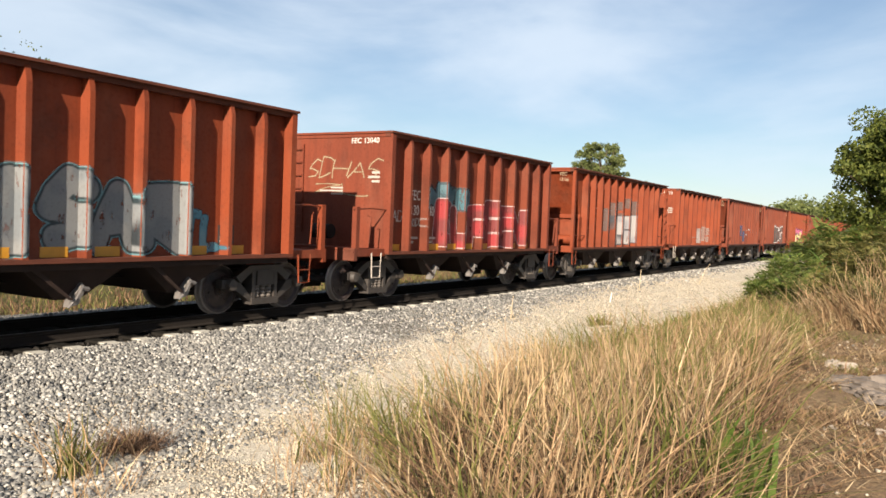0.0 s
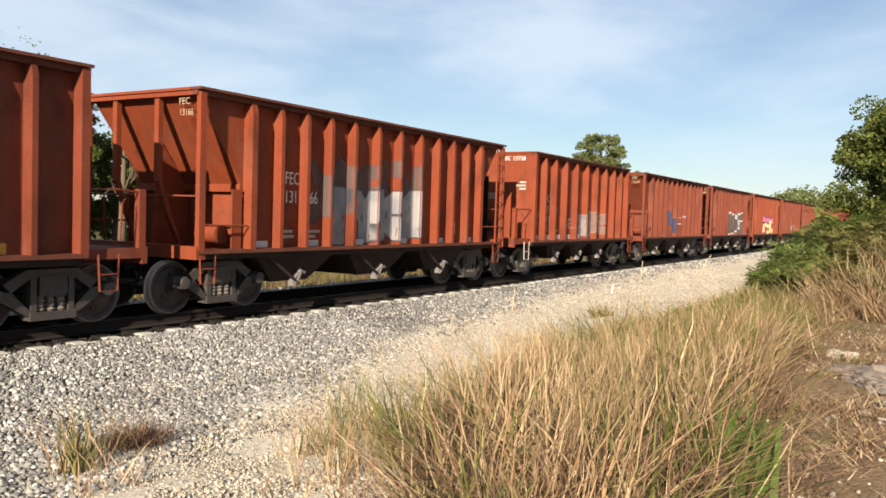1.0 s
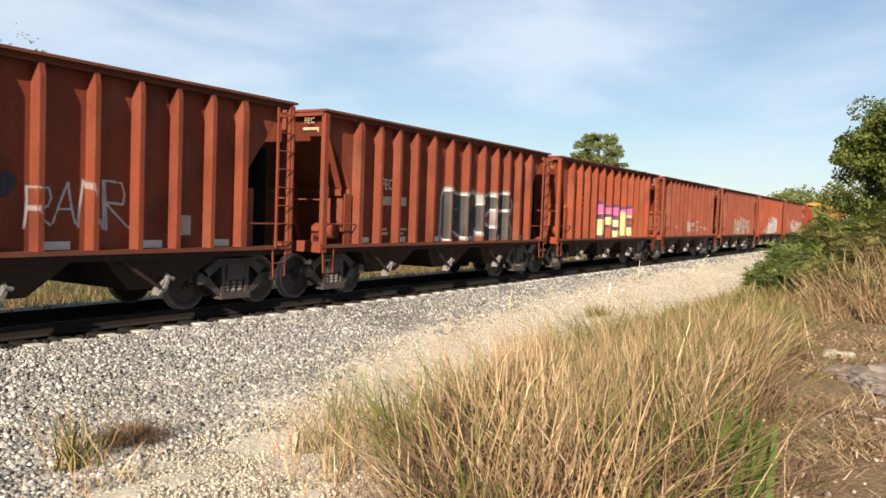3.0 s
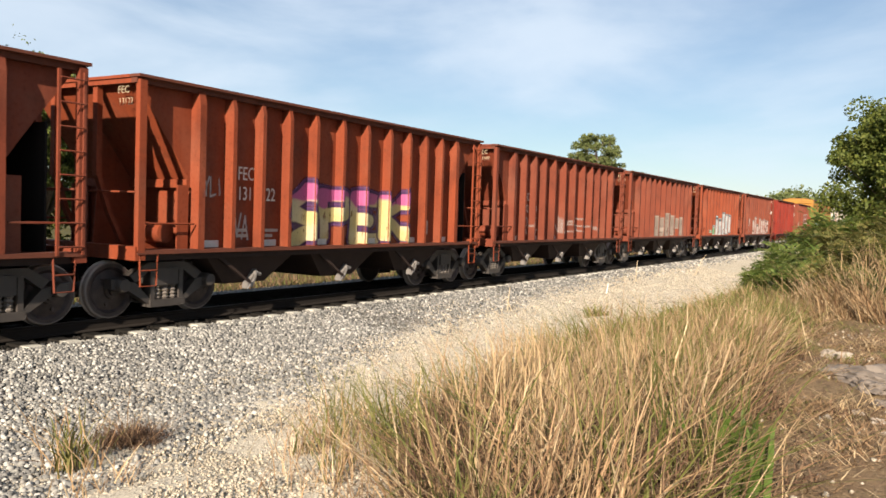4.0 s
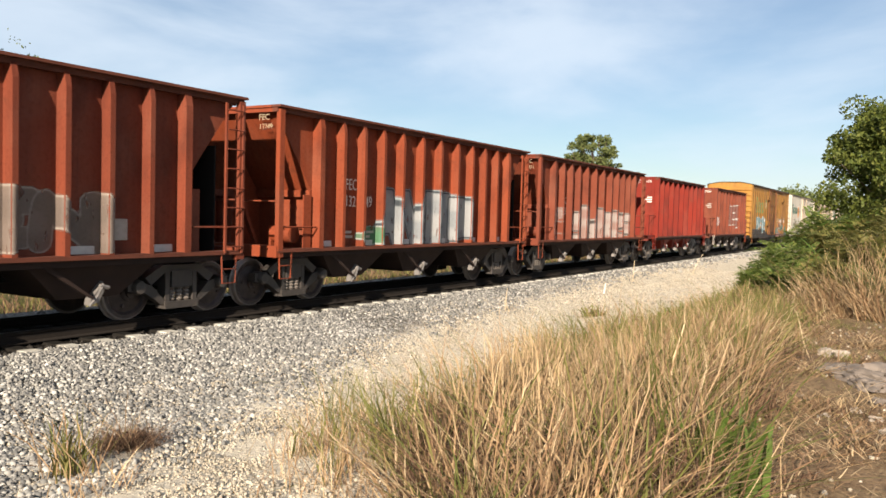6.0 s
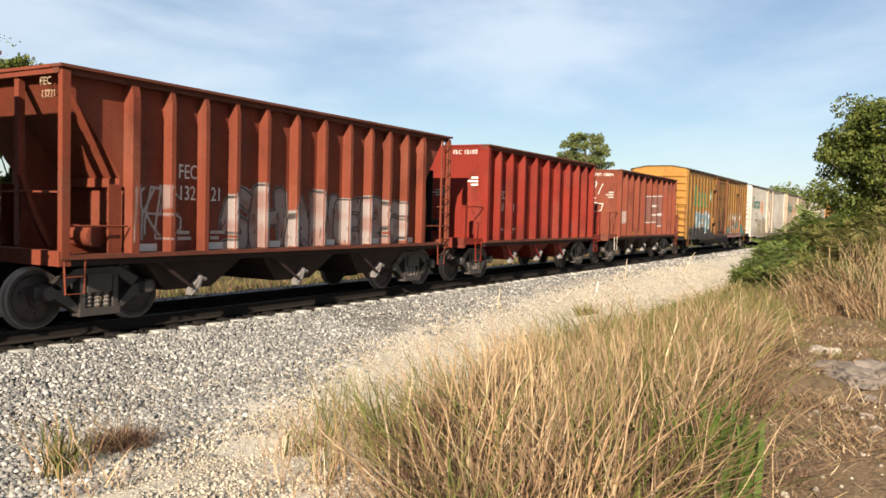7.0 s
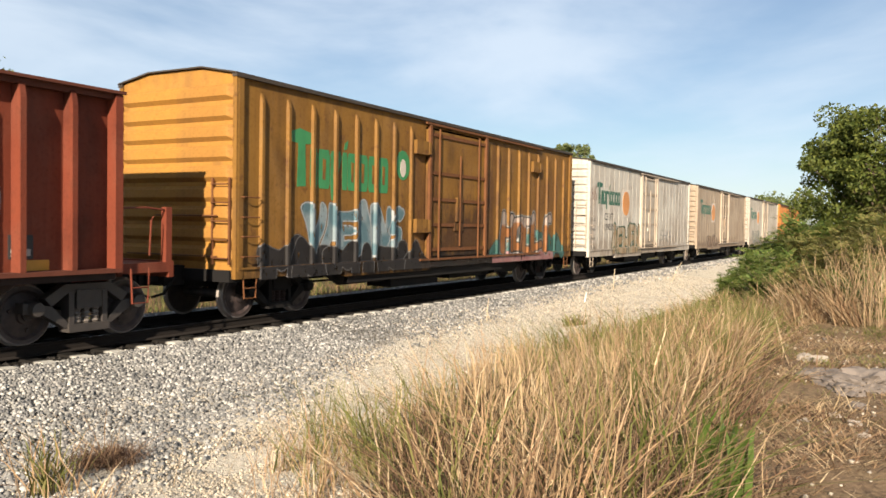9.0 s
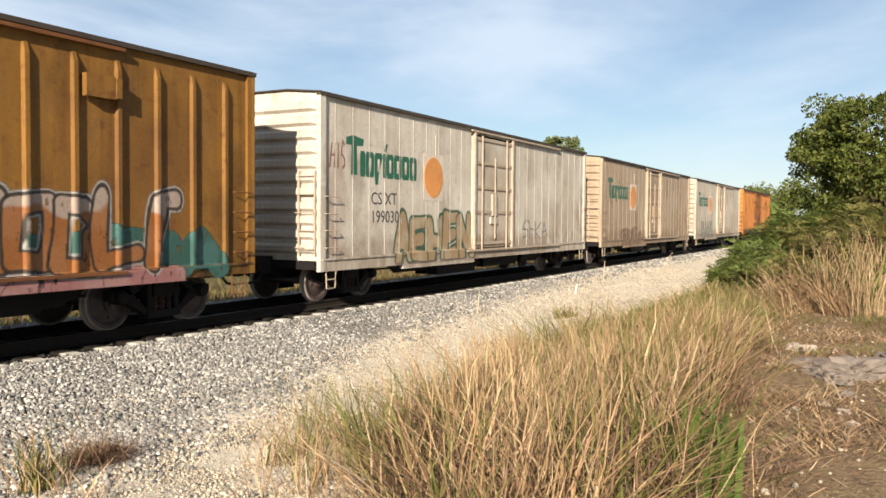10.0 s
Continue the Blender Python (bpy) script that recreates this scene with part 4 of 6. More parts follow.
def box_car(plain_paint, paint, style):
    """Covered car with a plug door amid each side; style 'ribbed' has outside posts, 'smooth' narrow seams."""
    car = new("box_car" if style == "ribbed" else "refrigerator_car")
    L, eave, peak, floor = (17.2, 4.58, 4.74, 0.98) if style == "ribbed" else (17.15, 4.54, 4.63, 0.95)
    low = 0.84 if style == "ribbed" else 0.74
    d0, d1 = (6.80, 10.22) if style == "ribbed" else (7.15, 10.05)
    skin = 0.06
    for s in (-1, 1):
        def wall(bm, s=s):
            y0, y1 = sorted((s * (HALF - skin), s * (HALF - skin - 0.05)))
            box(bm, 0.05, d0, y0, y1, floor, eave)
            box(bm, d1, L - 0.05, y0, y1, floor, eave)
            box(bm, d0, d1, y0, y1, eave - 0.18, eave)
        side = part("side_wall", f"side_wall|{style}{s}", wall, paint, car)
        xs = [0.74 + 0.765 * i for i in range(8)] + [11.04 + 0.772 * i for i in range(8)] if style == "ribbed" else [0.62 + 0.66 * i for i in range(10)] + [d1 + 0.6 + 0.66 * i for i in range(10)]
        for x in xs:
            if style == "ribbed":
                part("side_post", f"side_post|ribbed{x:.2f}{s}", lambda bm, x=x, s=s: loft(bm, [[(x - 0.06, s * (HALF - skin), z), (x - 0.035, s * (HALF - skin + d), z), (x + 0.035, s * (HALF - skin + d), z), (x + 0.06, s * (HALF - skin), z)] for z, d in ((floor + 0.02, 0.02), (floor + 0.18, skin), (eave - 0.42, skin), (eave - 0.26, 0.012))]), paint, side)
            else:
                part("panel_seam", "panel_seam|smooth", lambda bm: box(bm, -0.012, 0.012, -0.007, 0, floor + 0.05, eave - 0.06), paint, side, at=pose(x, s * (HALF - skin), 0, 0, 0, 0 if s < 0 else 180))
        part("side_sill", f"box_sill|{style}{s}", lambda bm, s=s: (box(bm, 0.1, L - 0.1, *sorted((s * (HALF - 0.015), s * (HALF - 0.12))), low, floor + 0.03), box(bm, 3.4, d0 + 0.2, *sorted((s * (HALF - 0.02), s * (HALF - 0.12))), low - 0.10, low),
             box(bm, 0.1, L - 0.1, *sorted((s * (HALF + 0.015), s * (HALF - 0.02))), floor + 0.03, floor + 0.07)), paint, car)
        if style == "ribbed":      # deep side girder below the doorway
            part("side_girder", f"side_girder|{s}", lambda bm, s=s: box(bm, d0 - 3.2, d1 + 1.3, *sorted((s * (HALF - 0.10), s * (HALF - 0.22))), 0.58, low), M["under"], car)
        part("eave_rail", f"eave_rail|{style}{s}", lambda bm, s=s: box(bm, 0, L, *sorted((s * (HALF + 0.02), s * (HALF - 0.10))), eave - 0.05, eave + 0.02), M["roof_edge"], car)

        # plug door with frame bars, rails, handles and locking rods
        def door(bm):
            box(bm, d0 + 0.06, d1 - 0.06, -HALF + 0.015, -HALF + 0.085, floor + 0.10, eave - 0.24)
        leaf = part("door", f"door|{style}{s}", door, paint, car, at=pose(0, 0, 0) if s < 0 else pose(d0 + d1, 0, 0, 0, 0, 180))

        bar_paint = M["door_" + style]
        for x in (d0 + 0.11, d1 - 0.11):
            part("door_stile", f"door_stile|{style}", lambda bm: box(bm, -0.05, 0.05, -HALF - 0.055, -HALF + 0.02, floor + 0.02, eave - 0.14), bar_paint, leaf, at=pose(x, 0, 0))
        for z in (1.14, 2.06, 2.78, 3.50, 4.20) if style == "smooth" else (1.22, 1.86, 2.52, 3.20, 4.18):
            part("door_rail", f"door_rail|{style}", lambda bm: box(bm, d0 + 0.165, d1 - 0.165, -HALF - 0.02, -HALF + 0.02, 0, 0.085), bar_paint, leaf, at=pose(0, 0, float(z)))
        for x in (d0 + 0.55, d1 - 0.62):
            part("lock_rod", f"lock_rod|{style}", lambda bm: tube(bm, [(0, -HALF - 0.05, floor), (0, -HALF - 0.05, eave - 0.2)], 0.026, 6), bar_paint, leaf, at=pose(x, 0, 0))
        part("lock_rod", f"lock_rod|mid{style}", lambda bm: tube(bm, [(0, -HALF - 0.045, floor + 0.35), (0, -HALF - 0.045, eave - 0.8)], 0.022, 6), bar_paint, leaf, at=pose((d0 + d1) / 2, 0, 0))
        part("lock_box", f"lock_box|{style}{s}", lambda bm: (box(bm, (d0 + d1) / 2 - 0.16, (d0 + d1) / 2 + 0.14, -HALF - 0.05, -HALF + 0.02, 2.0, 2.65), box(bm, (d0 + d1) / 2 - 0.26, (d0 + d1) / 2 + 0.22, -HALF - 0.035, -HALF + 0.02, 1.75, 1.95)), paint, leaf)
        part("door_track", f"door_track|{style}{s}", lambda bm: (box(bm, d0 - 0.35, L - 3.0, -HALF - 0.06, -HALF - 0.005, floor + 0.005, floor + 0.055), box(bm, d0 - 0.1, L - 3.0, -HALF - 0.05, -HALF - 0.0, eave - 0.13, eave - 0.075)), M["door_" + style], car, at=pose(0, 0, 0) if s < 0 else pose(L, 0, 0, 0, 0, 180))
        if style == "ribbed":
            for x, z, w in ((6.17, 3.66, 0.58), (6.2, 1.70, 0.58), (13.47, 3.68, 0.52)):
                part("bracket", f"bracket|{w}", lambda bm, w=w: (box(bm, 0, w, -0.10, 0, 0, 0.34), box(bm, w, w + 0.1, -0.12, 0, 0.02, 0.32)), paint, side, at=pose(x, s * (HALF - 0.02), z, 0, 0, 0) if s < 0 else pose(x, HALF + 0.06, z))
    for x, way in ((0.05, -1), (L - 0.05, 1)):
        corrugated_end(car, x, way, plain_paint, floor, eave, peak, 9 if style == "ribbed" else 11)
        for s in (-1, 1):
            part("corner_post", f"corner_post|{style}{way}{s}", lambda bm, way=way, s=s: box(bm, *sorted((way * 0.03, -way * 0.16)), *sorted((s * HALF, s * (HALF - 0.10))), low, eave - 0.02), paint, car, at=pose(x, 0, 0))
        rung_ladder(car, x + way * 0.07, -1.46, 1.1, 2.7 if style == "ribbed" else 2.9, 0.42, M["door_" + style], 5, across=True)
        coupler(car, x, way, 0.72)
        # trucks near black: the shade under the car is put into their steel
        truck(car, x - way * 1.75, M["under"], M["chute"])
        part("end_sill", f"end_sill|{style}{way}", lambda bm, way=way: (box(bm, *sorted((-way * 0.3, way * 0.06)), -1.45, 1.45, 0.78, floor + 0.02), box(bm, *sorted((0, way * 0.5)), -0.25, 0.25, 0.68, 1.05)), M["under"], car, at=pose(x, 0, 0))
        part("brake_wheel_rail", f"end_bars|{style}{way}", lambda bm, way=way: (tube(bm, [(way * 0.13, -1.2, 1.25), (way * 0.13, 1.2, 1.25)], 0.016, 5), tube(bm, [(way * 0.13, -1.2, 2.0), (way * 0.13, 0.4, 2.0)], 0.016, 5)), M["door_" + style], car, at=pose(x, 0, 0))

    def roof(bm):
        loft(bm, [[(x, y, z) for y, z in ((-HALF - 0.01, eave + 0.002), (-HALF * 0.45, peak + 0.003), (HALF * 0.45, peak + 0.003), (HALF + 0.01, eave + 0.002), (HALF + 0.01, eave + 0.03), (HALF * 0.45, peak + 0.03), (-HALF * 0.45, peak + 0.03), (-HALF - 0.01, eave + 0.03))] for x in (-0.02, L + 0.02)])
        for i in range(13):
            x = 0.6 + i * (L - 1.2) / 12
            loft(bm, [[(x + a, y, z + 0.03) for y, z in ((-HALF, eave), (-HALF * 0.45, peak), (HALF * 0.45, peak), (HALF, eave), (HALF * 0.4, peak - 0.1), (-HALF * 0.4, peak - 0.1))] for a in (-0.04, 0.04)])
    part("roof", f"roof|{style}", roof, M["roof_edge"], car)
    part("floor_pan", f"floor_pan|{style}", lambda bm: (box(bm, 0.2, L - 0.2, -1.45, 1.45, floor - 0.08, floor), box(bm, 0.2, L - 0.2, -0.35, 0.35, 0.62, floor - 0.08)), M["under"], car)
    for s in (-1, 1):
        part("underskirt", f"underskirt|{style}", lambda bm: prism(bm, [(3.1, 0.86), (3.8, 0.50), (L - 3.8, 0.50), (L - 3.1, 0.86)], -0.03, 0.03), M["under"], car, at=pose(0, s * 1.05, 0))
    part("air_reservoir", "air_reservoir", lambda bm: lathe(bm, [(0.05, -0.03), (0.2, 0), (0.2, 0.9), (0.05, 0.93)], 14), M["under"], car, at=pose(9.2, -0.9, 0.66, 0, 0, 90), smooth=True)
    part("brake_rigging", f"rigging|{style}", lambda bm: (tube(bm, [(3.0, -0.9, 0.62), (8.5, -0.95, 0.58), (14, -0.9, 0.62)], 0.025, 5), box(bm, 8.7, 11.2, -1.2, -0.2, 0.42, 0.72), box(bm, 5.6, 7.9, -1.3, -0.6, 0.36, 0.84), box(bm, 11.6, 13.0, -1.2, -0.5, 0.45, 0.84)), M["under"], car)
    for x in (0.25, L - 0.62):
        stirrup(car, x, M["door_" + style], low + 0.05, 0.42)
    # hand grabs at the corners
    for a in (0.16, L - 0.6):
        for z in (1.25, 1.62, 1.98, 2.35):
            part("grab_iron", "grab_iron", lambda bm: tube(bm, [(0, -HALF + 0.0, 0), (0, -HALF - 0.06, 0), (0.42, -HALF - 0.06, 0), (0.42, -HALF, 0)], 0.013, 5), M["door_" + style], car, at=pose(a, 0, z))
    return car, L

# ---- the train ----
RUST, RUST_DARK = (0.245, 0.049, 0.017), (0.095, 0.021, 0.011)
BRICK, BRICK_DARK = (0.195, 0.043, 0.020), (0.072, 0.018, 0.011)
M["roof_edge"] = plain("dark_roof_paint", (0.055, 0.042, 0.032), 0.7, 0, 0.5, 5)
M["door_ribbed"] = plain("rusty_door_bars", (0.15, 0.058, 0.020), 0.75, 0, 0.6, 7)
M["door_smooth"] = plain("dirty_white_bars", (0.40, 0.325, 0.25), 0.7, 0, 0.5, 7)
GREY, PALE, BLACK, NAVY = (0.23, 0.235, 0.235), (0.36, 0.34, 0.32), (0.02, 0.02, 0.022), (0.03, 0.04, 0.07)

# kind, leading end at the start, paint, printed number, sprayed fields
#   field: letter shapes, x0, x1, z0, z1, fill, second fill, outline, options
SILVER, SMOKE, INK = (0.30, 0.305, 0.31), (0.22, 0.235, 0.25), (0.018, 0.024, 0.030)
TAG = (0.42, 0.37, 0.35)
TRAIN = [
    ("short", 2.96, RUST, RUST_DARK, "", [("LISAR", 2.0, 6.3, 1.08, 2.46, (0.24, 0.245, 0.25), (0.19, 0.205, 0.22), INK, dict(weight=0.185, edge=0.04, halo=(0.20, 0.38, 0.42), glow=0.03, overlap=0.10, rough=0.05, seed=1.0)),
                                          ("JL", 6.25, 7.15, 1.15, 1.95, (0.13, 0.33, 0.42), (0.22, 0.42, 0.48), (0.05, 0.16, 0.22), dict(weight=0.08, edge=0.02, cover=0.8, seed=3.0))]),
    ("short", 14.92, BRICK, BRICK_DARK, "13040", [("NEU", 1.75, 3.95, 2.05, 2.82, (0.08, 0.20, 0.24), (0.13, 0.24, 0.28), (0.05, 0.09, 0.11), dict(weight=0.13, edge=0.05, overlap=0.05, cover=0.75, seed=7.0)),
                                          ("ELFEEN", 2.2, 7.3, 1.12, 2.45, (0.17, 0.022, 0.022), (0.30, 0.020, 0.024), (0.55, 0.44, 0.44), dict(weight=0.185, edge=0.022, overlap=0.05, rough=0.09, seed=2.0)),
                                          ("VAG", 0.15, 0.75, 1.80, 2.12, TAG, TAG, TAG, dict(weight=0.016, edge=0.0, rough=0.04)), ("SHOCK", 1.0, 1.6, 1.70, 1.95, TAG, TAG, TAG, dict(weight=0.016, edge=0.0, rough=0.04))]),
    ("long", 25.74, RUST, RUST_DARK, "13166", [("XMAX", 3.0, 6.9, 1.5, 3.0, (0.12, 0.105, 0.10), (0.15, 0.12, 0.11), (0.13, 0.10, 0.10), dict(weight=0.16, edge=0.02, cover=0.6, overlap=0.1, seed=4.0)),
                                          ("IYKS", 3.5, 7.05, 1.08, 2.46, (0.33, 0.31, 0.31), (0.25, 0.24, 0.26), (0.05, 0.05, 0.06), dict(weight=0.20, edge=0.025, overlap=0.09, rough=0.05, seed=3.0, square=True))]),
    ("short", 38.92, RUST, RUST_DARK, "15738", [("SBR", 3.5, 5.1, 1.15, 2.15, (0.30, 0.27, 0.27), (0.20, 0.17, 0.17), (0.36, 0.32, 0.31), dict(weight=0.17, edge=0.02, cover=0.7, overlap=0.08, seed=5.0)),
                                          ("NK", 5.1, 6.4, 1.2, 2.1, (0.17, 0.07, 0.05), (0.18, 0.08, 0.06), TAG, dict(weight=0.15, edge=0.018, cover=0.6, overlap=0.08, seed=6.0)),
                                          ("MAY", 0.05, 0.72, 1.55, 2.1, TAG, TAG, TAG, dict(weight=0.02, edge=0.0, rough=0.05)), ("VONE", 2.55, 3.4, 1.5, 1.9, TAG, TAG, TAG, dict(weight=0.018, edge=0.0, rough=0.05, seed=2.0)),
                                          ("JOO", 0.9, 1.55, 1.5, 1.9, TAG, TAG, TAG, dict(weight=0.018, edge=0.0, rough=0.05, seed=8.0)), ("MUZ", 5.5, 6.1, 1.35, 1.8, TAG, TAG, TAG, dict(weight=0.018, edge=0.0, rough=0.05, seed=9.0))]),
    ("long", 49.73, BRICK, BRICK_DARK, "13150", [("FJ", 3.6, 5.7, 1.3, 2.3, NAVY, (0.03, 0.05, 0.16), NAVY, dict(weight=0.13, edge=0.02, cover=0.8, seed=2.0)),
                                          ("RANR", 5.8, 7.5, 1.45, 2.15, TAG, TAG, (0.46, 0.42, 0.42), dict(weight=0.022, edge=0.0, rough=0.07, seed=4.0)), ("L", 3.7, 4.15, 1.35, 1.9, (0.40, 0.20, 0.03), (0.38, 0.18, 0.03), RUST, dict(weight=0.09, edge=0.01, cover=0.7))]),
    ("long", 61.68, BRICK, BRICK_DARK, "?", [("RKB", 4.9, 9.0, 1.05, 2.48, (0.018, 0.018, 0.020), (0.030, 0.032, 0.034), (0.50, 0.48, 0.47), dict(weight=0.20, edge=0.035, halo=(0.30, 0.29, 0.30), glow=0.10, rough=0.07, seed=9.0))]),
    ("long", 73.63, RUST, RUST_DARK, "13122", [("SPEK", 3.5, 7.75, 1.10, 2.45, (0.52, 0.44, 0.20), (0.58, 0.50, 0.30), (0.055, 0.022, 0.075), dict(weight=0.145, edge=0.055, halo=(0.09, 0.035, 0.10), glow=0.06, overlap=0.03, rough=0.08, seed=6.0, top=((0.42, 0.10, 0.24), 2.02))),
                                          ("EYLI", 1.3, 1.95, 2.0, 2.4, TAG, TAG, TAG, dict(weight=0.018, edge=0.0, rough=0.05)), ("WVA", 2.05, 2.6, 1.25, 1.8, TAG, TAG, TAG, dict(weight=0.018, edge=0.0, rough=0.06, seed=3.0))]),
    ("long", 85.58, BRICK, BRICK_DARK, "13248", [("ARSK", 2.0, 3.3, 1.3, 1.9, TAG, TAG, TAG, dict(weight=0.020, edge=0.0, rough=0.06)),
                                          ("NASRHAS", 4.4, 9.0, 1.28, 1.92, TAG, TAG, (0.40, 0.33, 0.31), dict(weight=0.030, edge=0.0, rough=0.08, seed=3.0))]),
    ("long", 97.53, BRICK, BRICK_DARK, "13157", [("HEEN", 4.1, 8.3, 1.10, 2.15, (0.13, 0.10, 0.085), (0.17, 0.13, 0.11), (0.34, 0.29, 0.25), dict(weight=0.17, edge=0.03, overlap=0.05, cover=0.8, seed=8.0))]),
    ("long", 109.49, RUST, RUST_DARK, "13249", [("AVNB", 3.35, 7.8, 1.06, 2.44, SILVER, SMOKE, (0.030, 0.036, 0.045), dict(weight=0.19, edge=0.045, halo=(0.30, 0.35, 0.37), glow=0.03, overlap=0.03, rough=0.035, seed=11.0, square=True)),
                                          ("S", 2.6, 3.6, 1.12, 1.65, (0.05, 0.16, 0.07), (0.08, 0.14, 0.08), (0.35, 0.36, 0.34), dict(weight=0.10, edge=0.02, cover=0.9))]),
    ("long", 121.48, BRICK, BRICK_DARK, "13221", [("SHANERS", 3.2, 9.15, 1.06, 2.30, (0.30, 0.25, 0.235), (0.25, 0.15, 0.13), (0.030, 0.022, 0.022), dict(weight=0.135, edge=0.04, halo=(0.36, 0.33, 0.31), glow=0.025, overlap=0.04, rough=0.09, seed=12.0)),
                                          ("KYRES", 1.3, 2.3, 1.3, 2.25, TAG, TAG, (0.40, 0.34, 0.32), dict(weight=0.022, edge=0.0, rough=0.09, overlap=0.06, seed=5.0))]),
    ("red", 134.70, (0.215, 0.017, 0.007), (0.055, 0.009, 0.007), "15103", []),
    ("short", 146.67, BRICK, BRICK_DARK, "15824", [("REER", 3.5, 6.3, 1.62, 3.05, (0.105, 0.026, 0.016), (0.12, 0.030, 0.018), (0.38, 0.37, 0.36), dict(weight=0.17, edge=0.045, overlap=0.04, cover=0.92, rough=0.08, seed=13.0)),
                                          ("CSEH", -0.1, 0.75, 1.5, 2.3, TAG, TAG, (0.46, 0.42, 0.42), dict(weight=0.026, edge=0.0, rough=0.08)), ("THIS", 2.6, 3.25, 2.2, 2.55, TAG, TAG, TAG, dict(weight=0.017, edge=0.0, rough=0.04)),
                                          ("Z", 2.65, 3.2, 1.85, 2.05, TAG, TAG, TAG, dict(weight=0.015, edge=0.0)), ("YLA", 6.4, 6.95, 1.5, 2.4, TAG, TAG, TAG, dict(weight=0.022, edge=0.0, rough=0.08, seed=3.0))]),
    ("ribbed", 157.87, (0.255, 0.124, 0.022), (0.070, 0.030, 0.012), "", [("VAEANS", 2.0, 5.75, 1.15, 2.38, (0.075, 0.155, 0.185), (0.22, 0.28, 0.30), (0.36, 0.37, 0.37), dict(weight=0.12, edge=0.035, overlap=0.06, cover=0.92, rough=0.14, seed=14.0)),
                                          ("MNMWNA", 0.8, 6.8, 0.60, 1.55, (0.012, 0.010, 0.010), (0.018, 0.015, 0.014), (0.20, 0.185, 0.18), dict(weight=0.22, edge=0.014, overlap=0.14, cover=0.98, rough=0.14, seed=2.0)),
                                          ("UNOM", 6.7, 10.6, 0.7, 1.20, (0.016, 0.012, 0.010), (0.03, 0.02, 0.016), (0.03, 0.025, 0.02), dict(weight=0.16, edge=0.02, cover=0.85, overlap=0.12, seed=3.0)),
                                          ("AOOOA", 10.7, 16.4, 0.75, 1.75, (0.035, 0.10, 0.085), (0.06, 0.15, 0.14), (0.04, 0.10, 0.09), dict(weight=0.26, edge=0.02, overlap=0.12, cover=0.9, seed=15.0)),
                                          ("HOOOHO", 10.75, 15.4, 0.60, 1.16, (0.30, 0.14, 0.135), (0.34, 0.19, 0.18), (0.05, 0.025, 0.03), dict(weight=0.17, edge=0.015, overlap=0.12, cover=0.95, seed=16.0)),
                                          ("HOGLJ", 11.45, 15.3, 0.98, 2.34, (0.27, 0.105, 0.030), (0.30, 0.13, 0.05), (0.025, 0.02, 0.018), dict(weight=0.125, edge=0.055, halo=(0.36, 0.34, 0.31), glow=0.045, overlap=0.05, rough=0.09, seed=17.0, top=((0.38, 0.30, 0.25), 1.95)))]),
    ("smooth", 177.05, (0.60, 0.565, 0.50), (0.28, 0.21, 0.145), "199030", [("AEHEN", 3.0, 7.2, 0.68, 2.10, (0.40, 0.27, 0.155), (0.46, 0.36, 0.24), (0.045, 0.10, 0.065), dict(weight=0.16, edge=0.07, overlap=0.06, cover=0.88, rough=0.10, seed=17.0)),
                                          ("SHKA", 10.9, 13.2, 1.22, 1.9, GREY, GREY, (0.20, 0.19, 0.185), dict(weight=0.025, edge=0.0, rough=0.07)), ("HIS", 0.42, 1.0, 2.95, 3.6, GREY, GREY, (0.26, 0.12, 0.08), dict(weight=0.022, edge=0.0, rough=0.08))]),
    ("smooth", 196.25, (0.42, 0.34, 0.25), (0.22, 0.135, 0.08), "", [("EMRA", 3.2, 6.8, 0.8, 1.5, (0.35, 0.22, 0.14), (0.45, 0.33, 0.24), (0.2, 0.15, 0.12), dict(cover=0.5))]),
    ("smooth", 215.30, (0.50, 0.46, 0.39), (0.26, 0.20, 0.14), "", [("RANE", 2.0, 6.0, 0.8, 1.9, (0.30, 0.36, 0.30), (0.45, 0.40, 0.33), (0.2, 0.2, 0.18), dict(cover=0.6))]),
    ("ribbed", 234.40, (0.36, 0.14, 0.028), (0.14, 0.05, 0.02), "", []),
]
LABELS = {"short": "rust-red open hopper car with ribbed sides, sprayed lettering and end platforms", "long": "rust-red open hopper car with sloping ends, ribs and sprayed lettering",
          "red": "bright red open hopper car with ribbed sides and end platforms", "ribbed": "weathered yellow box car with corrugated ends and plug doors",
          "smooth": "grimy white refrigerator car with plug doors, on the track"}


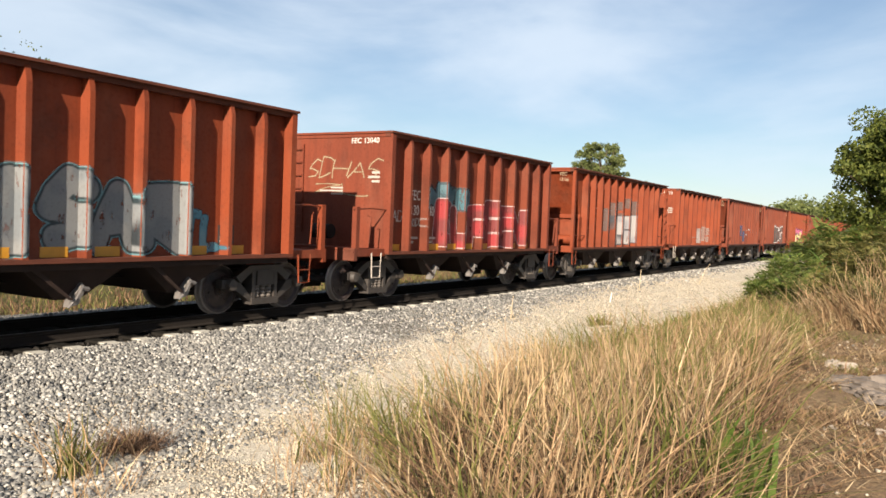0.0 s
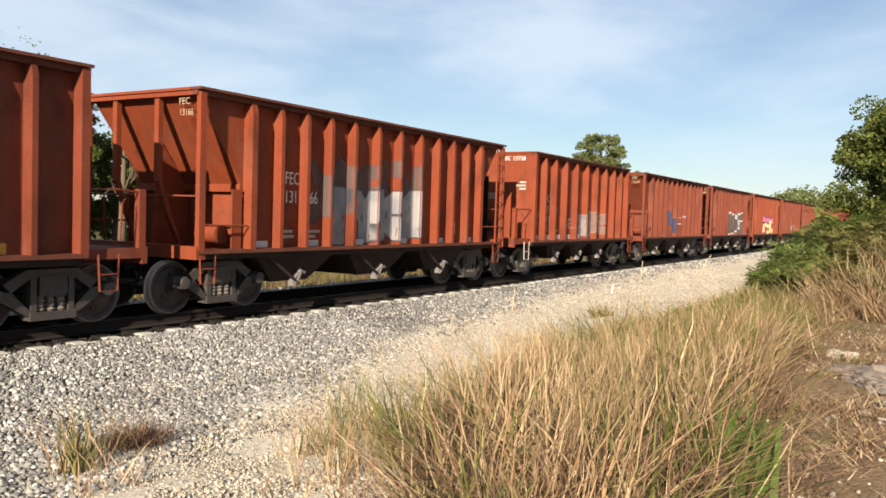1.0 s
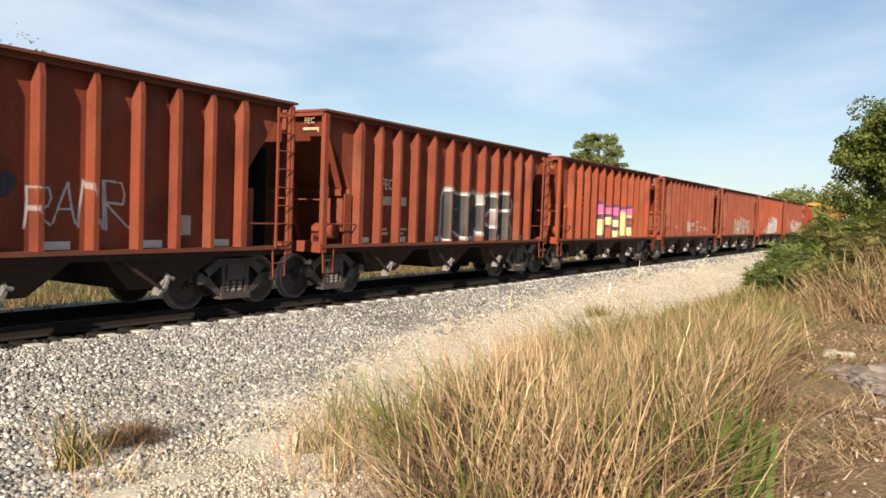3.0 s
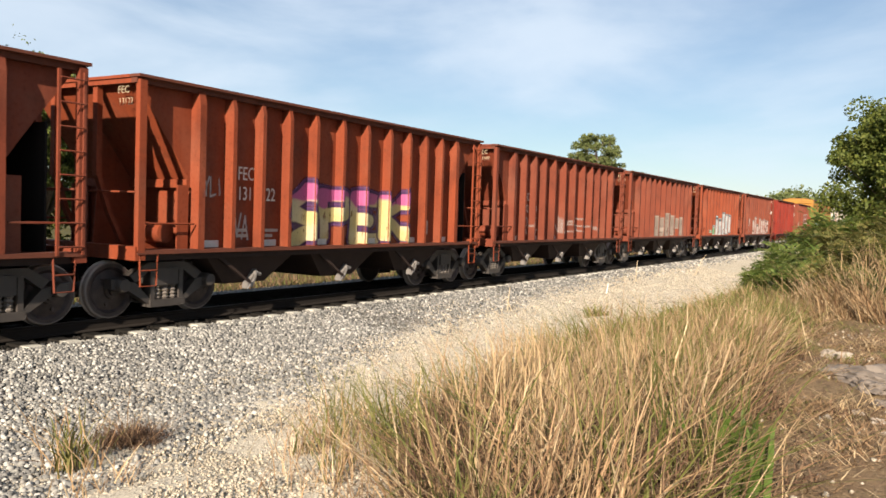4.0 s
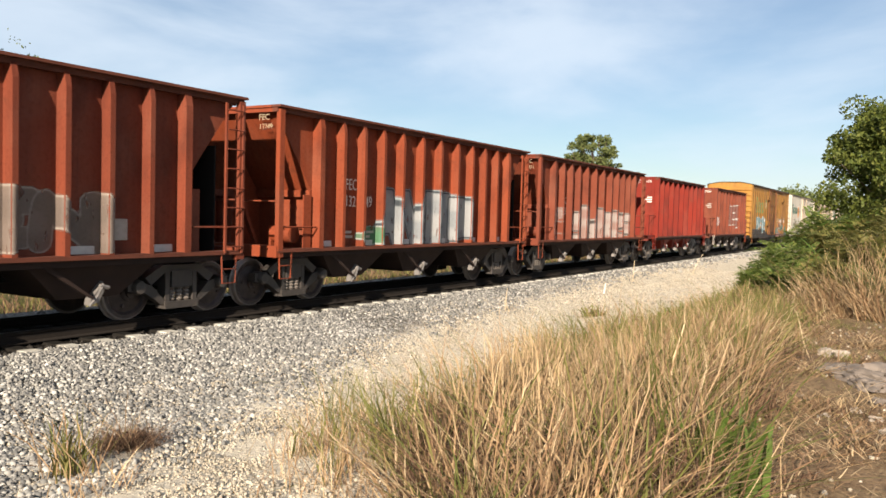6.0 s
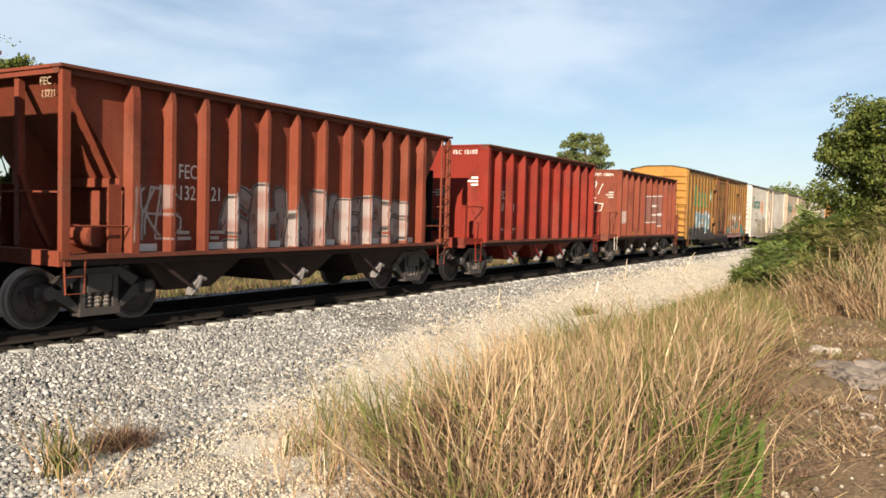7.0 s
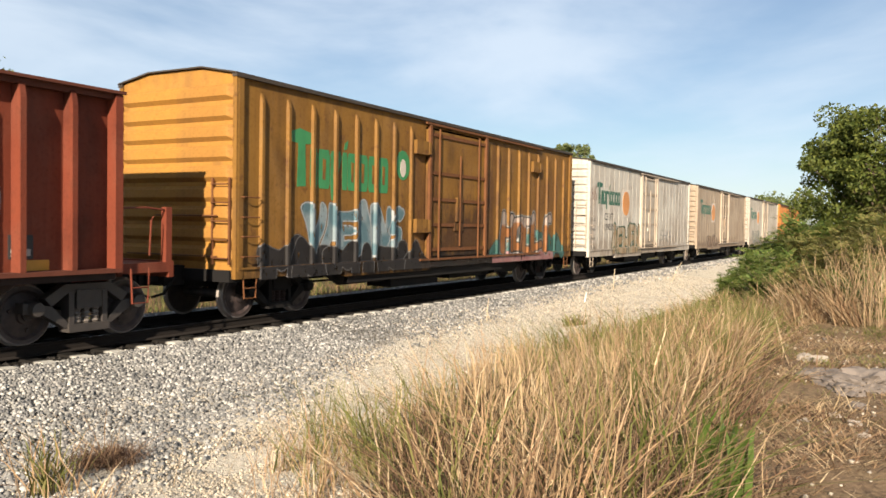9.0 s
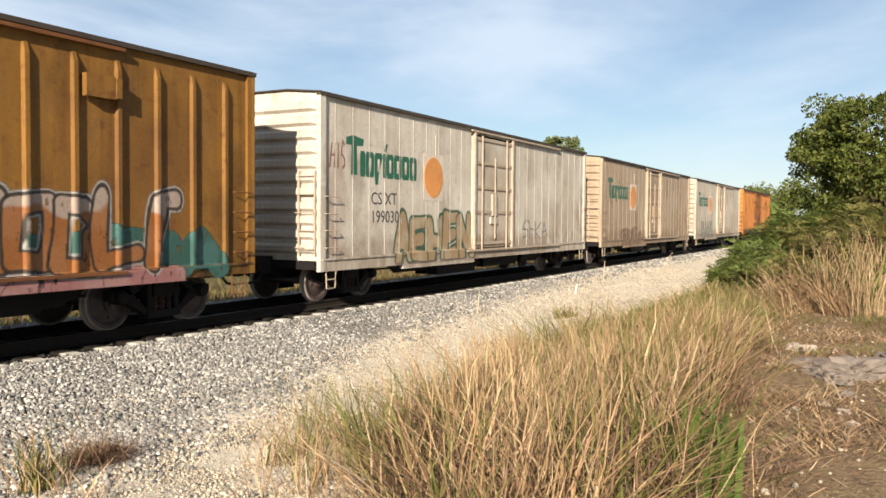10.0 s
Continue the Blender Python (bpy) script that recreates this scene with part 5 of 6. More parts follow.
def fruit_sign(car, x, z, ribbed, paint):
    """The shipper's name as plain letter-sized shapes, with its fruit mark."""
    green = M["green_mark"] if ribbed else M["deep_green_mark"]
    y = -HALF + 0.06 - 0.002
    tall, high, w, mid = (1.09, 0.82, 1.0, 0.19) if ribbed else (0.83, 0.58, 0.87, 0.11)
    part("sign_shape", "sign_tall", lambda bm: prism(bm, [(0.22, -0.20), (0.50, -0.18), (0.47, 0.60), (0.76, 0.62), (0.80, 0.80), (0.30, 0.88), (0.02, 0.80), (0.0, 0.62), (0.25, 0.60)], -0.004, 0), green, car, at=pose(x, y, z) @ Matrix.Diagonal((w, 1.0, tall, 1.0)))
    a = x + 0.62 * w
    for i, wide in enumerate((0.26, 0.42, 0.42, 0.19, 0.37, 0.42, 0.42, 0.42)):
        flat = pose(a + wide * w / 2, y, z + mid) @ Matrix.Diagonal((wide * w * 0.93, 1.0, high, 1.0))
        low = -0.78 if i == 2 else -0.5

        def block(bm):
            prism(bm, [(-0.40, low), (0.40 if i != 2 else -0.05, low), (0.50 if i != 2 else 0.0, -0.36), (0.5, 0.36), (0.36, 0.5), (-0.40, 0.5), (-0.5, 0.38), (-0.5, -0.38)], -0.004, 0)

        def core(bm):
            prism(bm, [(-0.13, -0.26), (0.11, -0.28), (0.15, 0.24), (-0.12, 0.27)], -0.006, 0)
        part("sign_shape", "sign_block_low" if i == 2 else "sign_block", block, green, car, at=flat)
        if wide > 0.3:
            part("sign_gap", "sign_core", core, paint, car, at=flat @ pose(0, -0.001, 0))
        a += wide * w
    part("sign_leaf", "sign_leaf", lambda bm: prism(bm, [(0, 0), (0.10, 0.02), (0.16, 0.22), (0.04, 0.16)], -0.004, 0), green, car, at=pose(x + 1.78 * w, y, z + mid + high * 0.56))
    if not ribbed:
        def fruit(bm):
            k = 20
            loft(bm, [[(0.50 * math.cos(6.2832 * j / k), yy, 0.53 * math.sin(6.2832 * j / k)) for j in range(k)] for yy in (-0.012, 0.0)])
        part("fruit_mark", "fruit_mark", fruit, M["orange_mark"], car, "faded orange fruit painted on the side", at=pose(x + 3.94, y - 0.004, z - 0.05))
        stencil("straw_mark", x + 4.04, x + 4.10, z + 0.45, z + 1.05, M["pink_mark"], car, y - 0.001)
        stencil("panel_mark", x + 3.42, x + 4.46, z - 0.66, z + 0.56, M["pink_mark"], car, y)
    else:
        def disc(bm):
            k = 18
            loft(bm, [[(0.31 * math.cos(6.2832 * j / k), yy, 0.36 * math.sin(6.2832 * j / k)) for j in range(k)] for yy in (-0.008, 0.0)])
        part("round_mark", "round_mark", disc, green, car, at=pose(x + 4.17, y, z + 0.49))
        part("round_mark", "round_mark_small", lambda bm: loft(bm, [[(0.13 * math.cos(6.2832 * j / 14), yy, 0.22 * math.sin(6.2832 * j / 14)) for j in range(14)] for yy in (-0.008, 0.0)]), M["pink_mark"], car, at=pose(x + 4.17, y - 0.005, z + 0.42))


CARS = []
RUST_STREAKS = [(8.8, 2.4, 1.5, 1.9, 0.32, (0.24, 0.15, 0.08)), (8.5, 1.0, 9.0, 0.45, 0.5, (0.15, 0.085, 0.045)), (0.5, 2.0, 0.5, 1.6, 0.4, (0.22, 0.12, 0.065)), (14.5, 1.9, 2.2, 0.8, 0.28, (0.22, 0.14, 0.08))]
RUST_SPREAD = [(8.85, 1.75, 1.9, 0.95, 0.85, (0.050, 0.022, 0.011)), (6.75, 2.4, 0.75, 1.7, 0.6, (0.085, 0.034, 0.015)), (10.6, 2.4, 0.5, 1.8, 0.65, (0.075, 0.030, 0.014)),
               (8.2, 0.95, 9.5, 0.30, 0.9, (0.010, 0.007, 0.006)), (14.5, 2.6, 1.8, 1.1, 0.35, (0.11, 0.045, 0.018))]
CLEAN = {}
END_TAGS = {"13040": [("SCHAS", -0.9, 1.25, 2.75, 3.25, TAG, TAG, (0.36, 0.26, 0.17), dict(weight=0.015, edge=0.0, rough=0.09, lean=0.1, seed=2.0)), ("ZL", -0.6, 0.9, 2.4, 2.68, TAG, TAG, (0.34, 0.25, 0.16), dict(weight=0.014, edge=0.0, rough=0.08))],
            "15824": [("VCSRW", -1.15, 0.9, 2.80, 3.36, TAG, TAG, (0.60, 0.55, 0.50), dict(weight=0.019, edge=0.0, rough=0.07, lean=0.12, seed=5.0)), ("Z", -0.5, 0.5, 2.5, 2.75, TAG, TAG, (0.60, 0.55, 0.50), dict(weight=0.024, edge=0.0)),
                      ("FRO", -0.45, 0.75, 2.12, 2.52, TAG, TAG, (0.58, 0.53, 0.48), dict(weight=0.019, edge=0.0, rough=0.06, lean=0.1))]}
for kind, start, base, dark, number, fields in TRAIN:
    wear = (0.30 if kind != "smooth" else 0.22, 0.6 if kind != "red" else 0.4)
    if kind == "ribbed":           # ends less rusted than the sides, with their stronger sunlight put into the yellow
        paint = car_paint("sunlit_yellow_end_paint", tuple(1.6 * v for v in base), tuple(2.6 * v for v in dark), 0.12, 0.25)
    else:
        paint = CLEAN.setdefault((base, dark), car_paint("paint_" + kind, base, dark, *wear))
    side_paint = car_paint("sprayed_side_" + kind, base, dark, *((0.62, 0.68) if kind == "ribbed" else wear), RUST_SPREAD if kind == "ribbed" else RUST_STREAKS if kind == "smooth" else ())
    if kind in ("short", "red"):
        car, length = open_hopper(paint, side_paint, kind == "red")
    elif kind == "long":
        car, length = sloped_hopper(paint, side_paint)
    else:
        car, length = box_car(paint, side_paint, kind)
    tagged(car, LABELS[kind], "freight car", "cars of the train")
    car.matrix_basis = pose(start, TRACK_Y, 0)
    face = -HALF + SHEET
    if fields and kind in ("short", "long"):
        spray_side(car, fields, length, SHORT_RIBS if kind == "short" else LONG_RIBS, face, SHEET, 0.0475, 1.14, 3.4)
    elif fields:
        posts = [0.74 + 0.765 * i for i in range(8)] + [11.04 + 0.772 * i for i in range(8)] if kind == "ribbed" else []
        spray_side(car, fields, length, posts, -HALF + 0.06, 0.06, 0.06, 0.80, 3.7, (1.055, -HALF - 0.016))
    if number in END_TAGS:
        us = np.arange(-1.35, 1.35, 0.018)
        coat_of_spray(car, END_TAGS[number], [(us, 1.5, 3.7, lambda U, X, Z: np.stack([np.full(X.shape, -0.004), -X, Z], -1))])
    if number and kind != "smooth":
        x = 1.12 if kind != "long" else 2.28
        gap = 0.82 if kind != "long" else 0.73
        mark = M["white_mark"]
        letters("car_mark", "FEC", 0.25, x, 2.36, mark, car, face - 0.004, 0.74)
        if number == "?":          # worn past reading
            stencil("marking", x, x + 0.42, 2.0, 2.2, M["grey_mark"], car, face)
            stencil("marking", x + gap, x + gap + 0.28, 2.0, 2.2, M["grey_mark"], car, face)
        else:
            letters("car_number", number[:3], 0.25, x, 2.0, mark, car, face - 0.004, 0.74)
            letters("car_number", number[3:], 0.25, x + gap, 2.0, mark, car, face - 0.004, 0.74)
        for a in (x, x + gap):
            bars(car, a, 1.52, 0.36, 0.10, 2, M["grey_mark"], face)
        # small copies on the leading end
        if kind != "long":
            letters("end_number", "FEC " + number, 0.13, -0.022, 3.60, mark, car, -0.42, lead=True)
            bars(car, -1.25, 3.0, 0.36, 0.10, 3, mark if kind == "red" else M["grey_mark"], -0.004, lead=True)
            bars(car, -0.2, 2.62, 0.7, 0.07, 3, M["grey_mark"], -0.004, lead=True)
        else:
            letters("end_mark", "FEC", 0.12, 0.045, 3.60, M["cream_mark"], car, -0.98, lead=True)
            if number == "?":
                stencil("marking", -1.36, -0.94, 3.42, 3.52, M["cream_mark"], car, 0.06, lead=True)
            else:
                letters("end_number", number, 0.12, 0.085, 3.42, M["cream_mark"], car, -0.95, 0.85, lead=True)
    if kind == "short":
        for i in range(9):
            x = 0.16 + 0.87 * i
            if number in ("", "13040", "15824") and i in (0, 2, 3, 4, 5, 7, 8) or number == "15738":
                stencil("reflector", x + 0.12, x + 0.55, 1.15, 1.30, M["yellow_mark"] if number != "15738" else M["silver_mark"], car, face)
    if kind == "long":
        for i in (0, 2, 4, 6, 8, 10):
            stencil("reflector", LONG_RIBS[i] + 0.16, LONG_RIBS[i] + 0.58, 1.15, 1.27, M["silver_mark"], car, face)
        stencil("patch_plate", 8.4, 8.75, 1.35, 1.68, M["grey_mark"], car, face)
    if kind == "short" or kind == "red":
        stencil("data_panel", 7.05, 7.42, 1.32, 1.66, M["dark_mark"], car, face)
        stencil("data_panel", 7.09, 7.38, 1.36, 1.46, M["grey_mark"], car, face - 0.004)
    if kind == "ribbed" and start < 200:
        fruit_sign(car, 1.56, 2.84, True, side_paint)
    if kind == "smooth":
        fruit_sign(car, 1.01, 3.03, False, paint)
        if number:
            letters("car_number", number, 0.30, 2.0, 1.79, M["dark_mark"], car, -HALF + 0.056)
            letters("car_mark", "CS XT", 0.30, 2.0, 2.22, M["dark_mark"], car, -HALF + 0.056)
    CARS.append((car, start))

# ---- trees and shrubs ----
def leaf_cloud(rng, centres, radii, count, size, droop=0.25):
    """Small pointed leaves round the given clump centres."""
    k = rng.integers(0, len(centres), count)
    d = rng.normal(size=(count, 3))
    d /= np.linalg.norm(d, axis=1, keepdims=True)
    c = np.asarray(centres)[k] + d * (np.asarray(radii)[k] * rng.uniform(0.35, 1.0, count) ** 0.6)[:, None] * np.array([1, 1, 0.8])
    a = rng.normal(size=(count, 3))
    a[:, 2] -= droop
    a /= np.linalg.norm(a, axis=1, keepdims=True)
    b = np.cross(a, rng.normal(size=(count, 3)))
    b /= np.linalg.norm(b, axis=1, keepdims=True)
    s = (size * rng.uniform(0.6, 1.35, count))[:, None]
    n = np.cross(a, b) * s * 0.12
    v = np.stack([c - a * s * 0.5, c + b * s * 0.27 + n, c + a * s * 0.6, c - b * s * 0.27 + n], 1).reshape(-1, 3)
    return v, np.arange(count * 4).reshape(-1, 4)


def tree(name, x, y, height, spread, seed, leaves, leaf_size, material, label, low=0.35, clumps=60, sparse=1.0, category="tree"):
    """A tapered trunk with limbs, and an uneven crown of leaf clumps at the limbs' ends."""
    rng = np.random.default_rng(seed)
    z0 = float(ground_z(x, y)) - 0.1
    thing = tagged(new(name), label, category)
    thing.matrix_basis = pose(x, y, z0)
    ends = []
    bm = bmesh.new()
    lean = rng.normal(0, 0.05, 2) * height
    r0 = 0.02 * height + 0.03
    trunk = [(lean[0] * t ** 2, lean[1] * t ** 2, height * 0.86 * t) for t in (0, 0.2, 0.45, 0.7, 1.0)]
    tube(bm, trunk, [r0 * q for q in (1.25, 1.0, 0.75, 0.5, 0.18)], 8)
    for i in range(clumps):
        t = rng.uniform(low * 0.6, 0.8)
        a = rng.uniform(0, 6.2832)
        start = Vector((lean[0] * t * t, lean[1] * t * t, height * 0.86 * t))
        up = low + (1 - low) * rng.uniform(0, 1) ** 0.8
        span = spread * math.sqrt(max(0.05, 1 - ((up - 0.62) / (0.48 if up > 0.62 else 0.75 - low * 0.4)) ** 2)) * rng.uniform(0.45, 1.0) * sparse ** 0.2
        end = Vector((lean[0] + span * math.cos(a), lean[1] + span * math.sin(a), height * min(0.97, max(up, t + 0.02))))
        mid = start.lerp(end, 0.5) + Vector((0, 0, -0.04 * height))
        if i % 2 == 0:
            tube(bm, [start, mid, end], [r0 * 0.32, r0 * 0.2, r0 * 0.05], 5)
        ends.append(end)
    me = bpy.data.meshes.new("trunk")
    bm.to_mesh(me)
    bm.free()
    me.materials.append(M["bark"])
    me.shade_smooth()
    t_ob = new("trunk", me)
    t_ob.parent = thing
    v, f = leaf_cloud(rng, [tuple(e) for e in ends], rng.uniform(0.10, 0.21, len(ends)) * spread * 1.15 * sparse + 0.12, leaves, leaf_size)
    c_ob = new("crown", quick_mesh("crown", v, f, material))
    c_ob.parent = thing
    c_ob["kind"] = "stuff"
    return thing


tree("broadleaf_tree", 33.5, 0.0, 6.2, 3.4, 11, 36000, 0.15, M["leaf"], "dense dark green broadleaf tree beside the track", 0.12, 190, 0.70)
tree("broadleaf_tree", 35.0, -5.2, 6.6, 3.6, 12, 30000, 0.16, M["leaf"], "dense dark green broadleaf tree among dry grass", 0.12, 150, 0.75)
tree("broadleaf_tree", 41.0, 1.2, 4.4, 2.0, 13, 9000, 0.22, M["leaf"], "smaller green tree beside the track", 0.10, 60)
tree("broadleaf_tree", 65.4, 24.4, 9.6, 2.9, 29, 8500, 0.20, M["far_leaf"], "rounded green tree standing behind the train", 0.55, 150, 0.40)
tree("broadleaf_tree", 76.0, 25.6, 7.2, 1.9, 22, 2500, 0.30, M["far_leaf"], "low green tree standing behind the train", 0.5, 26)
tree("broadleaf_tree", 24.0, 37.8, 9.5, 2.0, 23, 22000, 0.19, M["leaf"], "dark green tree in the field behind the track", 0.06, 130)
tree("broadleaf_tree", 20.2, 38.6, 8.8, 2.6, 26, 22000, 0.19, M["leaf"], "dark green tree in the field behind the track", 0.06, 110)
tree("broadleaf_tree", 28.8, 39.0, 6.2, 2.4, 27, 18000, 0.19, M["leaf"], "dark green tree in the field behind the track", 0.06, 100)
tree("broadleaf_tree", 22.0, 38.8, 11.0, 2.2, 24, 110, 0.14, M["leaf"], "thinly leaved tree with bare twigs", 0.45, 40, 0.5)
tree("broadleaf_tree", 27.0, 36.0, 8.4, 1.6, 25, 420, 0.16, M["leaf"], "thinly leaved tree with bare twigs", 0.45, 30, 0.5)
def shrub(x, y, height, spread, seed, fronds, material, label):
    """Thin stems, and feathery fronds of small leaflets that reach up and out from them."""
    rng = np.random.default_rng(seed)
    thing = tagged(new("shrub"), label, "shrub")
    thing.matrix_basis = pose(x, y, float(ground_z(x, y)) - 0.05)
    bm = bmesh.new()
    ends = []
    for i in range(14):
        a, r = rng.uniform(0, 6.2832), spread * rng.uniform(0.1, 0.85)
        top = Vector((r * math.cos(a), r * math.sin(a), height * rng.uniform(0.45, 0.95)))
        tube(bm, [(0.1 * math.cos(a), 0.1 * math.sin(a), 0), (top.x * 0.4, top.y * 0.4, top.z * 0.6), top], [0.018, 0.012, 0.004], 4)
        ends.append(top)
    me = bpy.data.meshes.new("stems")
    bm.to_mesh(me)
    bm.free()
    me.materials.append(M["bark"])
    new("stems", me).parent = thing
    n, pairs = fronds, 9
    k = rng.integers(0, len(ends), n)
    tops = np.array([tuple(e) for e in ends])[k]
    base = tops * (rng.uniform(0.25, 1.0, n) ** 0.7)[:, None] + rng.normal(0, 0.10 * spread, (n, 3))
    base[:, 2] = np.maximum(base[:, 2], 0.05)
    a = rng.uniform(0, 6.2832, n)
    rise = rng.normal(0.35, 0.45, n)
    ahead = np.stack([np.cos(a), np.sin(a), rise], 1)
    ahead /= np.linalg.norm(ahead, axis=1, keepdims=True)
    side = np.stack([-np.sin(a), np.cos(a), rng.normal(0, 0.35, n)], 1)
    length = spread * rng.uniform(0.25, 0.55, n)
    quads = []
    for i in range(pairs):
        t = (i + 0.6) / pairs
        mid = base + ahead * (length * t)[:, None] - np.array([0, 0, 1.0]) * (0.28 * length * t * t)[:, None]
        size = length * (0.30 - 0.16 * t)
        for way in (-1, 1):
            out = side * way + ahead * 0.55
            tip = mid + out * size[:, None]
            w = ahead * (length * 0.045)[:, None] + rng.normal(0, 0.006, (n, 3))
            quads.append(np.stack([mid, mid + out * (size * 0.5)[:, None] + w, tip, mid + out * (size * 0.5)[:, None] - w], 1))
    v = np.concatenate(quads).reshape(-1, 3)
    ob = new("fronds", quick_mesh("fronds", v, np.arange(len(v)).reshape(-1, 4), material))
    ob.parent = thing
    ob["kind"] = "stuff"
    return thing


FROND = "green feathery shrub tangled with vines and dry grass"
for i, (sx, sy, sh, sr, sn, olive) in enumerate(((20.6, 3.35, 0.95, 0.75, 520, False), (19.2, 2.55, 1.05, 0.8, 620, False), (22.4, 2.9, 1.25, 0.9, 620, False), (25.5, 3.5, 1.3, 1.1, 560, False), (17.6, 1.5, 1.1, 0.8, 480, True),
                                             (19.4, 1.35, 1.5, 1.0, 620, True), (21.6, 0.6, 1.9, 1.2, 700, True), (24.5, 1.7, 1.9, 1.3, 700, True), (27.5, 2.0, 2.1, 1.5, 700, False), (27.0, 0.0, 2.6, 1.6, 700, True), (31.0, 2.9, 2.2, 1.5, 600, False), (37.0, 3.6, 2.2, 1.6, 500, False))):
    shrub(sx, sy, sh, sr, 40 + i, sn, M["olive_leaf" if olive else "bush_leaf"], FROND if not olive else "olive-green leafy shrub among tall dry grass")


def far_woods():
    rng = np.random.default_rng(77)
    xs = rng.uniform(150, 240, 150)
    c = np.stack([xs, 20 + (xs - 150) * 0.12 + rng.normal(0, 3.0, 150), rng.uniform(1.0, 7.6, 150)], 1)
    v, f = leaf_cloud(rng, c, np.full(150, 2.4), 14000, 0.75)
    tagged(new("far_woods", quick_mesh("far_woods", v, f, M["far_leaf"])), "hazy green line of distant trees beyond the track", "woods", kind="stuff")


far_woods()


def hedge():
    rng = np.random.default_rng(78)
    n = 240
    xs = rng.uniform(8, 80, n)
    c = np.stack([xs, 41 + rng.normal(0, 1.6, n), rng.uniform(-0.2, 5.2, n) * rng.uniform(0.7, 1.0, n)], 1)
    v, f = leaf_cloud(rng, c, np.full(n, 1.1), 16000, 0.42)
    tagged(new("hedgerow", quick_mesh("hedgerow", v, f, M["leaf"])), "dark green hedgerow along the field behind the track", "hedge", kind="stuff")


hedge()


# ---- grasses ----
def blades(rng, px, py, height, width, lean, bend, heading=None, pz=None):
    """Curved tapering blades rooted at the given places."""
    n = len(px)
    z = ground_z(px, py) - 0.02 if pz is None else pz
    a = rng.uniform(0, 6.2832, n) if heading is None else heading + rng.normal(0, 0.7, n)
    d = np.stack([np.cos(a), np.sin(a)], 1)
    w = a + rng.normal(0, 0.9, n) + 1.57
    side = np.stack([np.cos(w), np.sin(w), np.zeros(n)], 1) * (width / 2)[:, None]
    rows = []
    kink = rng.normal(0, 0.024, (5, n, 2)) * height[None, :, None]
    kink[0] = 0
    for i, (t, k) in enumerate(((0.0, 0.9), (0.3, 1.0), (0.58, 0.85), (0.82, 0.55), (1.0, 0.06))):
        off = (lean * t + bend * t ** 2.4) * height
        p = np.stack([px + d[:, 0] * off + kink[i, :, 0], py + d[:, 1] * off + kink[i, :, 1], z + height * (t - 0.38 * np.minimum(bend, 1.3) * t ** 3)], 1)
        rows += [p - side * k, p + side * k]
    v = np.stack(rows, 1).reshape(-1, 3)
    base = np.arange(n)[:, None, None] * 10
    f = base + np.array([[0, 1, 3, 2], [2, 3, 5, 4], [4, 5, 7, 6], [6, 7, 9, 8]])[None]
    return v, f.reshape(-1, 4)


def clumped(rng, n, clumps, inside, x0, x1, y0, y1, spread):
    """Places in clumps within the area that inside(x, y) keeps."""
    cx, cy = rng.uniform(x0, x1, clumps * 6), rng.uniform(y0, y1, clumps * 6)
    keep = inside(cx, cy)
    cx, cy = cx[keep][:clumps], cy[keep][:clumps]
    k = rng.integers(0, len(cx), n)
    r = rng.normal(0, 1, (n, 2)) * (spread * (0.5 + rng.uniform(0, 1, len(cx))[k]))[:, None]
    return cx[k] + r[:, 0], cy[k] + r[:, 1], k


def left_edge(x):
    return 3.35 + 0.075 * (x - 6.0) + 0.25 * np.sin(x * 1.7)


def right_edge(x):
    return np.where(x < 18.0, 1.15 + 0.075 * (x - 5.0), -9.0) + 0.15 * np.sin(x * 2.3)


def in_band(x, y):
    return (y < left_edge(x)) & (y > right_edge(x)) & (y < 0.66 * x - 0.25 * np.abs(np.sin(x * 7.0 + y * 3.0)))


